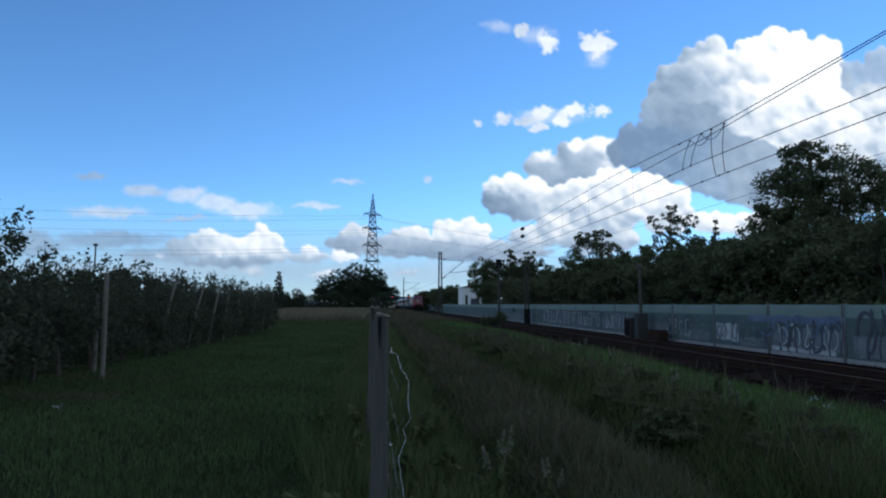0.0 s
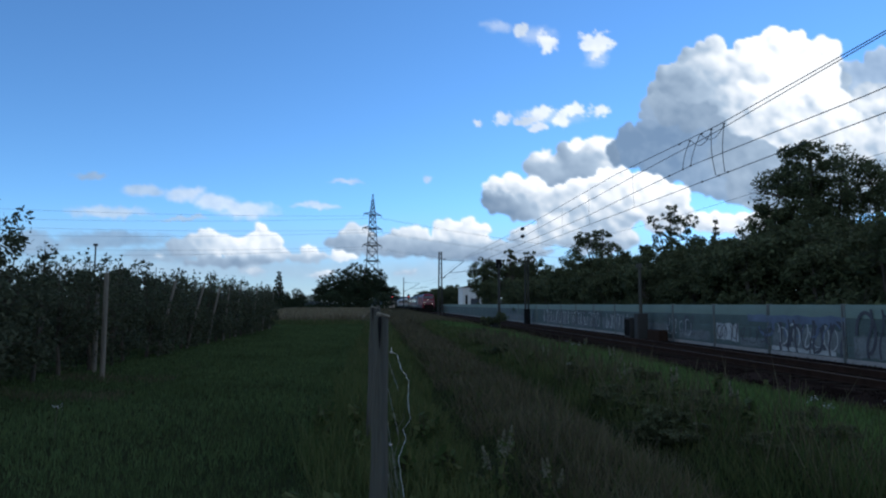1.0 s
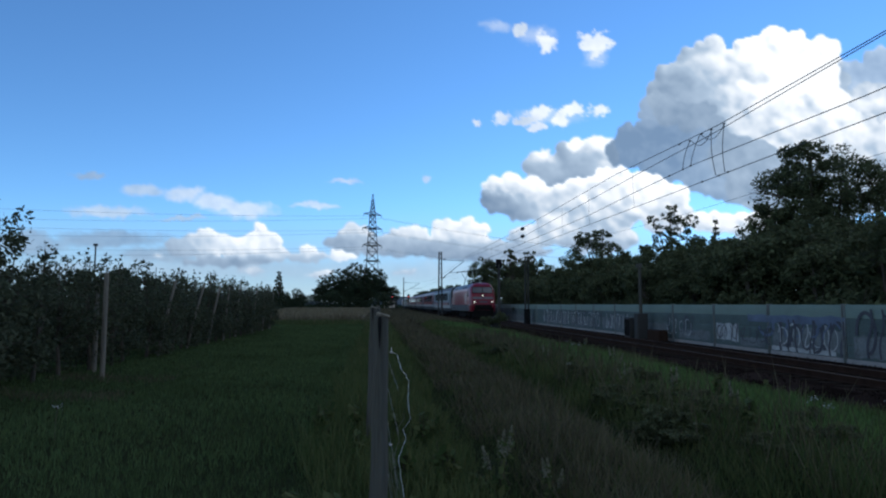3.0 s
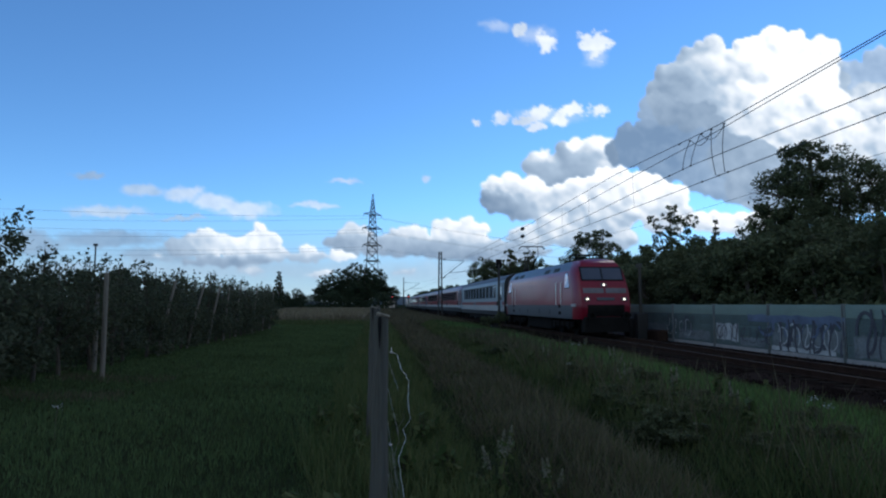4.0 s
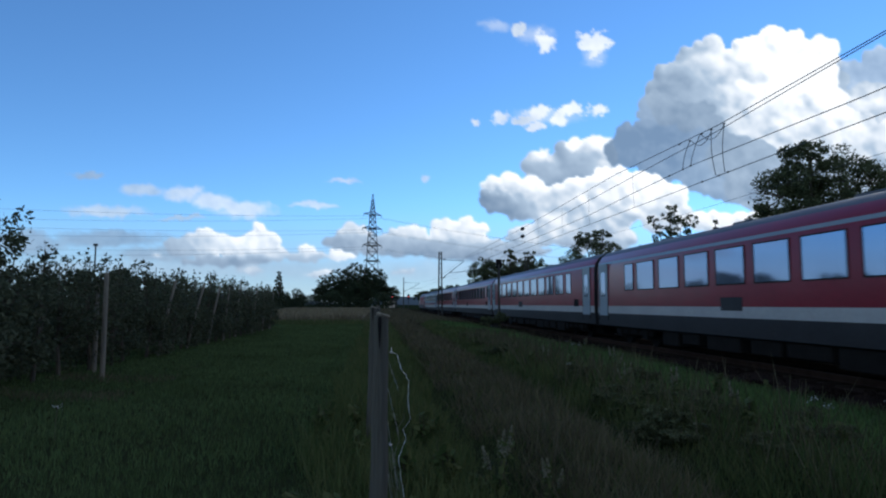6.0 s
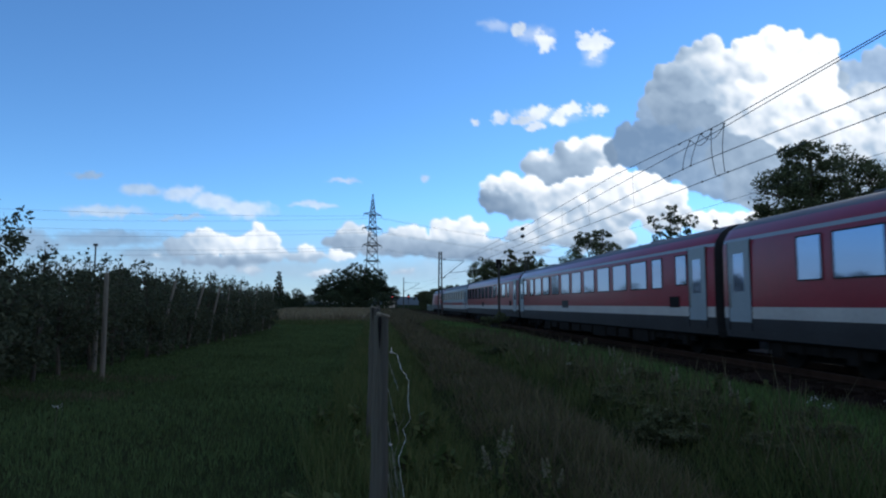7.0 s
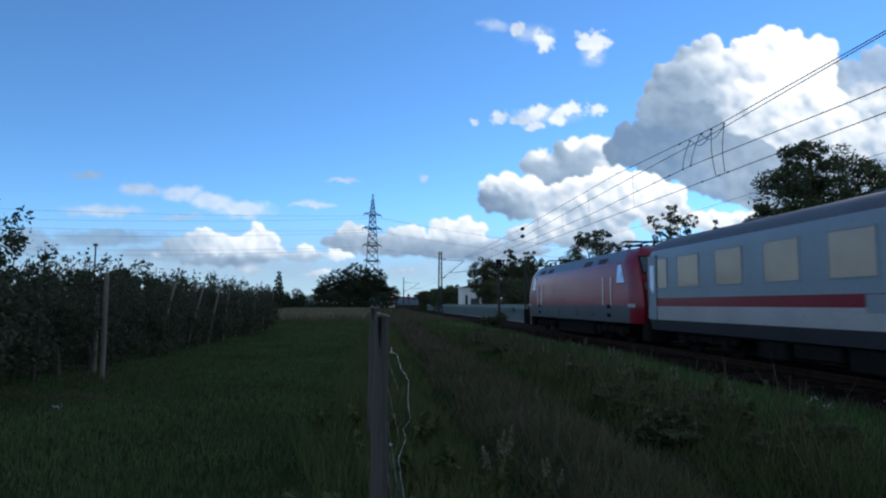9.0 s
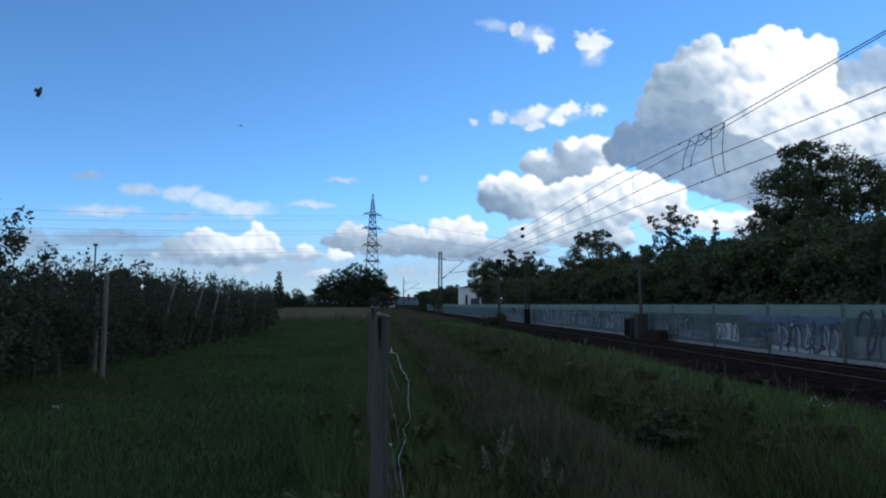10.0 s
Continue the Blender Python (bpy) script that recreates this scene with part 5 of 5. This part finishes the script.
        rear_door = (25.42, 26.1) if plan in ("dense", "open") else (PITCH - 1.68, PITCH - 0.62)
        for a, b in ((0.62, 1.68), rear_door):
            door(s, a, b)
        if plan == "regular":
            for a in (1.85, PITCH - 2.55):
                window(s, a, a + 0.7, 2.25, 3.18, "toilet_window")
        # display beside the door and a louvre in the stripe
        g = Geo()
        x = s * 1.42
        g.box(min(x, x + s * 0.01), max(x, x + s * 0.01), 2.35, 3.05, 1.50, 1.86)
        g.part("display", LGREY if livery == "warm" else RUBBER, root, "destination display in a pale frame")
        g = Geo()
        g.box(min(x, x + s * 0.006), max(x, x + s * 0.006), 14.6, 15.7, 1.42, 1.80)
        g.part("number_plate", LGREY if not red else SKIRT, root)

    # black box added along the coach to darken the gap above the rails
    g = Geo()
    g.box(-0.62, 0.62, 1.2, PITCH - 1.2, 0.20, 0.66, b=0.04)
    g.part("gap_filler", BLACK, root)
    # underframe boxes
    rg = random.Random(7 if red else 8)
    y = 5.2
    while y < 20:
        w = rg.uniform(1.0, 2.4)
        g = Geo()
        g.box(-1.28, 1.28, y, min(20.6, y + w), rg.uniform(0.18, 0.34), 0.66, b=0.04)
        g.part("equipment_box", BLACK, root)
        y += w + rg.uniform(0.15, 0.5)
    for yb in (3.7, PITCH - 3.7):
        bogie(root, yb)
    # rubber gangway at each end, buffers
    for a, b in ((0.0, y0 + 0.02), (y1 - 0.02, PITCH)):
        g = Geo()
        for k in range(3):
            q0 = a + (b - a) * k / 3
            g.box(-0.75, 0.75, q0, q0 + (b - a) / 3 - 0.02, 0.95, 3.25, b=0.03)
        g.part("gangway", RUBBER, root, "black rubber gangway bellows")
        for s in (-1, 1):
            g = Geo()
            g.tube([(s * 0.875, a + 0.02, 1.06), (s * 0.875, b - 0.02, 1.06)], 0.11, 10)
            g.part("buffer", BLACK, root)
    for yv in (6, 11, 16, 21):
        g = Geo()
        g.box(-0.5, 0.5, yv - 0.5, yv + 0.5, 4.0, 4.09, b=0.03)
        g.part("roof_vent", ROOF, root)
    return root


def make_loco(name, label, lit):
    """An electric locomotive; its front buffers at y = 0, its rails at z = 0."""
    root = tagged(new(name), label, "locomotive", "locomotives of the train")
    prof = [(1.20, 0.82), (1.41, 0.86), (1.44, 1.35), (1.44, 1.56), (1.43, 2.2), (1.41, 2.6), (1.38, 3.05), (1.33, 3.36), (1.14, 3.66), (0.98, 3.88), (0.5, 3.95), (0.0, 3.97)]

    def rake(z):
        return float(np.interp(z, [0.85, 1.35, 1.9, 2.3, 3.5, 3.8, 3.97], [0.60, 0.48, 0.52, 0.66, 1.28, 1.5, 1.85]))

    mats = [FADED, BAND, LOCO_ROOF, RED]
    outline = [(-x, z) for x, z in prof] + [(x, z) for x, z in reversed(prof[:-1])]

    def taper(z):
        return 0.86 if z < 3.7 else 0.88

    rows = []
    for kind in range(7):
        ring = []
        for x, z in outline:
            r = rake(z)
            if kind == 0:
                ring.append((x * taper(z), r, z))
            elif kind == 1:
                ring.append((x * 0.95, r + 0.28, z - (0.05 if z > 3.7 else 0)))
            elif kind == 2:
                ring.append((x, r + 0.95, z))
            elif kind == 3:
                ring.append((x, LOCO / 2, z))
            elif kind == 4:
                ring.append((x, LOCO - r - 0.95, z))
            elif kind == 5:
                ring.append((x * 0.95, LOCO - r - 0.28, z - (0.05 if z > 3.7 else 0)))
            else:
                ring.append((x * taper(z), LOCO - r, z))
        rows.append(ring)
    g = Geo()
    for k in range(6):
        for j in range(len(outline) - 1):
            z = (outline[j][1] + outline[j + 1][1]) / 2
            nose = k in (0, 1, 4, 5)
            mm = 3 if nose else (1 if z < 1.56 else 2 if z > 3.36 else 0)
            g.face([rows[k][j], rows[k + 1][j], rows[k + 1][j + 1], rows[k][j + 1]], mm)
    n = len(outline)
    for ring, flip in ((rows[0], False), (rows[6], True)):
        for j in range(n // 2):
            a, b, c, d = ring[j], ring[j + 1], ring[n - 2 - j], ring[n - 1 - j]
            q = [a, b, c, d] if not flip else [d, c, b, a]
            if b == c:
                q = [a, b, d] if not flip else [d, b, a]
            g.face(q, 3)
    g.face([rows[0][0], rows[0][-1], rows[6][-1], rows[6][0]], 1)
    g.part("body", mats, root, smooth="welded")

    def on_face(end, x0, x1, z0, z1, out, m, name, label="", parent=None, wide=None):
        """A panel lying on the slanted face of one cab."""
        p = Geo()
        zs = [z0 + (z1 - z0) * k / 4 for k in range(5)]
        ring_f, ring_b = [], []
        for k, z in enumerate(zs):
            yy = rake(z)
            for o, store in ((out, ring_f), (-0.01, ring_b)):
                y = yy - o
                y = y if end == 0 else LOCO - y
                store.append(((x0, y, z), (x1, y, z)))
        for k in range(4):
            p.face([ring_f[k][0], ring_f[k][1], ring_f[k + 1][1], ring_f[k + 1][0]])
            p.face([ring_f[k][0], ring_f[k + 1][0], ring_b[k + 1][0], ring_b[k][0]])
            p.face([ring_f[k][1], ring_b[k][1], ring_b[k + 1][1], ring_f[k + 1][1]])
        p.face([ring_f[4][0], ring_f[4][1], ring_b[4][1], ring_b[4][0]])
        p.face([ring_f[0][0], ring_b[0][0], ring_b[0][1], ring_f[0][1]])
        return p.part(name, m, parent or root, label)

    for end in (0, 1):
        on_face(end, -1.12, 1.12, 2.78, 3.52, 0.006, RUBBER, "windscreen_surround")
        on_face(end, -1.05, -0.04, 2.86, 3.46, 0.016, CABGLASS, "windscreen")
        on_face(end, 0.04, 1.05, 2.86, 3.46, 0.016, CABGLASS, "windscreen")
        # reflection off the slanted face, laid on as two grey strips
        on_face(end, -1.12, -0.05, 2.16, 2.42, 0.012, NOSE_GREY, "nose_reflection", "pale reflection below the windscreen, laid on as a grey strip")
        on_face(end, 0.05, 1.12, 2.16, 2.42, 0.012, NOSE_GREY, "nose_reflection", "pale reflection below the windscreen, laid on as a grey strip")
        on_face(end, -0.45, 0.45, 1.80, 1.94, 0.010, BAND, "number_plate")
        on_face(end, -0.95, 0.95, 1.0, 1.58, 0.012, BLACK, "buffer_beam")
        for x, z in ((-0.95, 1.86), (0.95, 1.86), (0.0, 2.58)):
            b = on_face(end, x - 0.15, x + 0.15, z - 0.09, z + 0.09, 0.02, BAND, "headlight")
            g = Geo()
            yy = rake(z)
            ya, yb = (yy - 0.05, yy) if end == 0 else (LOCO - yy, LOCO - yy + 0.05)
            g.tube([(x, ya, z), (x, yb, z)], 0.045, 14)
            g.part("lens", LAMP if (lit and end == 0) else CABGLASS, b, "glowing warm headlight" if (lit and end == 0) else "")
        for s in (-1, 1):
            g = Geo()
            ya, yb = (0.0, 0.6) if end == 0 else (LOCO - 0.6, LOCO)
            g.tube([(s * 0.875, ya, 1.06), (s * 0.875, yb, 1.06)], 0.10, 12)
            yc = 0.0 if end == 0 else LOCO - 0.05
            g.tube([(s * 0.875, yc, 1.06), (s * 0.875, yc + 0.05, 1.06)], 0.20, 16)
            g.part("buffer", BLACK, root)
            x = s * 1.385
            yv = 0.95 if end == 0 else LOCO - 1.6
            g = Geo()
            g.box(min(x, x + s * 0.07), max(x, x + s * 0.07), yv, yv + 0.65, 1.48, 1.62, b=0.01)
            g.part("white_plate", WHITE, root, "small white plate on the cab corner")
        g = Geo()
        ya = 0.35 if end == 0 else LOCO - 1.0
        g.box(-1.15, 1.15, ya, ya + 0.65, 0.22, 0.98, b=0.08)
        g.part("snow_plough", BLACK, root)

    for s in (-1, 1):
        for end in (0, 1):
            # cab side window, with a slanted front edge
            def along(y):
                return y if end == 0 else LOCO - y
            pts = [(1.92, 2.48), (2.78, 2.48), (2.78, 3.16), (2.70, 3.24), (2.42, 3.24), (2.24, 3.02)]
            for grow, out, m, nm in ((1.10, 0.008, RUBBER, "cab_window"), (1.0, 0.016, PANE, "cab_pane")):
                cy, cz = 2.48, 2.88
                poly = [(along(cy + (y - cy) * grow), cz + (z - cz) * grow) for y, z in pts]

                def xs(z):
                    return s * float(np.interp(z, [2.2, 2.6, 3.05, 3.36], [1.43, 1.41, 1.38, 1.33]))
                g = Geo()
                g.loft([[(xs(z) - s * 0.02, y, z) for y, z in poly], [(xs(z) + s * out, y, z) for y, z in poly]])
                g.part(nm, m, root)
            # door seam and grab rails
            for y in (3.35, 4.3):
                g = Geo()
                x = s * 1.47
                g.tube([(x - s * 0.03, along(y), 1.55), (x, along(y), 1.6), (x, along(y), 2.75), (x - s * 0.07, along(y), 2.8)], 0.022, 6)
                g.part("grab_rail", CHROME, root)
            g = Geo()
            x = s * 1.442
            for z in (1.05, 1.42):
                ya = along(3.72)
                g.box(min(x - s * .03, x + s * 0.004), max(x - s * .03, x + s * 0.004), ya - 0.2, ya + 0.2, z, z + 0.17)
            g.part("step", BLACK, root, "dark recessed foot steps")
        # roof grilles on the slanted roof edge, sand boxes in the grey band
        for y in (4.3, 6.3, 12.9, 14.6):
            g = Geo()
            p0, p1 = (1.305, 3.40), (1.165, 3.62)
            o = 0.018
            g.loft([[(s * (x + o * 0.7), y + dy, z + o * 0.7) for x, z, dy in ((p0[0], p0[1], 0), (p0[0], p0[1], 1.05), (p1[0], p1[1], 1.05), (p1[0], p1[1], 0))],
                    [(s * (x - 0.03), y + dy, z - 0.03) for x, z, dy in ((p0[0], p0[1], 0), (p0[0], p0[1], 1.05), (p1[0], p1[1], 1.05), (p1[0], p1[1], 0))]])
            g.part("roof_grille", DARKSTEEL, root)
        for y in (5.6, 8.0, 11.0, 13.4):
            g = Geo()
            x = s * 1.442
            g.box(min(x, x + s * 0.004), max(x, x + s * 0.004), y, y + 0.12, 1.05, 1.3)
            g.part("hatch", SKIRT, root)
    for yb in (4.2, LOCO - 4.2):
        bogie(root, yb, 2.65, 0.6)
    g = Geo()
    g.box(-1.1, 1.1, 6.6, 12.5, 0.18, 0.97, b=0.08)
    g.part("transformer_case", BLACK, root)

    # added black box, keeps the gap under the engine dark
    g = Geo()
    g.box(-0.6, 0.6, 1.0, LOCO - 1.0, 0.22, 0.9, b=0.05)
    g.part("gap_filler", BLACK, root)
    # pantographs: only the leading engine has its rear one raised
    for y, up in ((3.9, False), (LOCO - 3.9, lit)):
        root_p = Geo()
        sgn = 1 if y < LOCO / 2 else -1
        root_p.box(-0.75, 0.75, y - 0.7, y + 0.7, 3.86, 3.93, b=0.01)
        for s in (-1, 1):
            for d in (-0.55, 0.55):
                root_p.tube([(s * 0.6, y + d, 3.9), (s * 0.6, y + d, 4.12)], 0.06, 8)
            root_p.tube([(s * 0.6, y - 0.8, 4.13), (s * 0.6, y + 0.8, 4.13)], 0.03, 6)
        pan = root_p.part("pantograph", BLACK, root)
        zt = 5.86 if up else 4.30
        knee = (y + sgn * (1.05 if up else 1.35), 4.95 if up else 4.24)
        g = Geo()
        g.tube([(0, y - sgn * 0.5, 4.13), (0, knee[0], knee[1])], 0.05, 8)
        for s in (-1, 1):
            g.tube([(s * 0.1, knee[0], knee[1]), (s * 0.45, y - sgn * 0.35, zt)], 0.025, 6)
        g.part("arm", BLACK, pan)
        g = Geo()
        for d in (-0.18, 0.18):
            yy = y - sgn * 0.35 + d
            g.tube([(-0.97, yy, zt - 0.2), (-0.78, yy, zt), (0.78, yy, zt), (0.97, yy, zt - 0.2)], 0.028, 6)
        g.part("collector", BLACK, pan)
    g = Geo()
    for k in range(5):
        g.tube([(0.3, 7.2 + k * 1.2, 3.85), (0.3, 7.2 + k * 1.2, 4.1)], 0.06, 8)
    g.tube([(0.3, 5.0, 4.1), (0.3, 14.0, 4.1)], 0.025, 6)
    g.part("roof_busbar", DARKSTEEL, root)
    return root


def build_train():
    loco = make_loco("locomotive", "red electric locomotive with grey lower band and lit headlights", True)
    rear = make_loco("locomotive", "red electric locomotive pushing at the train's rear", False)
    white = make_coach("white", "passenger_coach", "light grey passenger coach with a red stripe")
    red = make_coach("red", "passenger_coach", "red passenger coach with a white stripe and grey doors")
    warm = make_coach("warm", "passenger_coach", "light grey passenger coach with a red stripe and cream panes", "open")
    mid = make_coach("red", "passenger_coach", "red passenger coach with evenly spaced windows and grey doors", "regular")
    last = make_coach("red", "passenger_coach", "red passenger coach with many windows and grey doors", "dense")
    reds = [red, copy_thing(red, pose(0, 0, 0)), mid, last]
    out, s = [], 0.0
    for v, length in [(loco, LOCO), (white, PITCH)] + [(r, PITCH) for r in reds] + [(warm, PITCH), (rear, LOCO)]:
        out.append((v, s))
        s += length
    return out


def make_insect(size):
    root = tagged(new("flying_insect"), "small dark flying insect with blurred wings", "insect", "insects")
    g = Geo()
    g.tube([(0, -0.5 * size, 0), (0, -0.4 * size, 0), (0, -0.1 * size, 0), (0, 0.2 * size, 0), (0, 0.5 * size, 0)], [0.05 * size, 0.16 * size, 0.2 * size, 0.18 * size, 0.05 * size], 8)
    g.part("body", INSECT, root, smooth=True)
    for s in (-1, 1):
        g = Geo()
        g.loft([[(s * 0.1 * size, 0.1 * size, 0.1 * size), (s * 0.26 * size, 0.2 * size, 0.26 * size), (s * 0.28 * size, -0.2 * size, 0.26 * size), (s * 0.1 * size, -0.1 * size, 0.1 * size)],
                [(s * 0.1 * size, 0.1 * size, 0.12 * size), (s * 0.26 * size, 0.2 * size, 0.28 * size), (s * 0.28 * size, -0.2 * size, 0.28 * size), (s * 0.1 * size, -0.1 * size, 0.12 * size)]])
        g.part("wing", INSECT, root)
    return root


build_ground()
build_grass()
build_track()
build_overhead()
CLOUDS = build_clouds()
build_cloud_dome()
build_trees()
build_orchard()
build_fence()
build_weeds()
build_lineside()
TRAIN = build_train()
BIG_FLY, SMALL_FLY = make_insect(0.014), make_insect(0.012)
build_barrier()


# ---- what moves ----
SPEED, START = 37.02, 178.0
# lag of the train behind an even run, by half seconds
LAG = [0, 0, 0, 0, 0, 0, 0.1, 0.2, 0.25, 0.3, 0.25, 0.45, 0.5, 0.55, 0.58, 0.52, 0.52, 0.3, 0.45, 0.4, 0.4]


def motions():
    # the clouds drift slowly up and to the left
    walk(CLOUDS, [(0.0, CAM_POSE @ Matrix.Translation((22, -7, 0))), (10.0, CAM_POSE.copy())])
    for v, s in TRAIN:
        walk(v, [(0.5 * k, pose(TRACK_X, START - SPEED * 0.5 * k + (0.4 if k % 2 else -0.15) + LAG[k] + s, RAIL_Z)) for k in range(21)])
    rest = pose(0.9, 2.2, -0.06)
    walk(SMALL_FLY, [(0.0, rest), (9.3, rest), (9.6, pose(0.8, 2.4, 0.9)), (9.8, pose(0.218, 2.563, 2.132, 0, 0, 60)), (9.9, pose(-0.162, 2.391, 2.238, 0, 0, 60)), (10.0, pose(-0.482, 2.215, 2.321, 20, 0, 60))])
    rest = pose(-1.4, 0.6, 0.02, 0, 0, -60)
    walk(BIG_FLY, [(0.0, rest), (9.5, rest), (9.9, pose(-0.942, 0.976, 2.037, 40, 20, -60)), (9.96, pose(-0.405, 0.776, 1.954, 78, 12, 0)), (10.0, pose(-0.403, 0.776, 1.952, 78, 12, 0))])


motions()
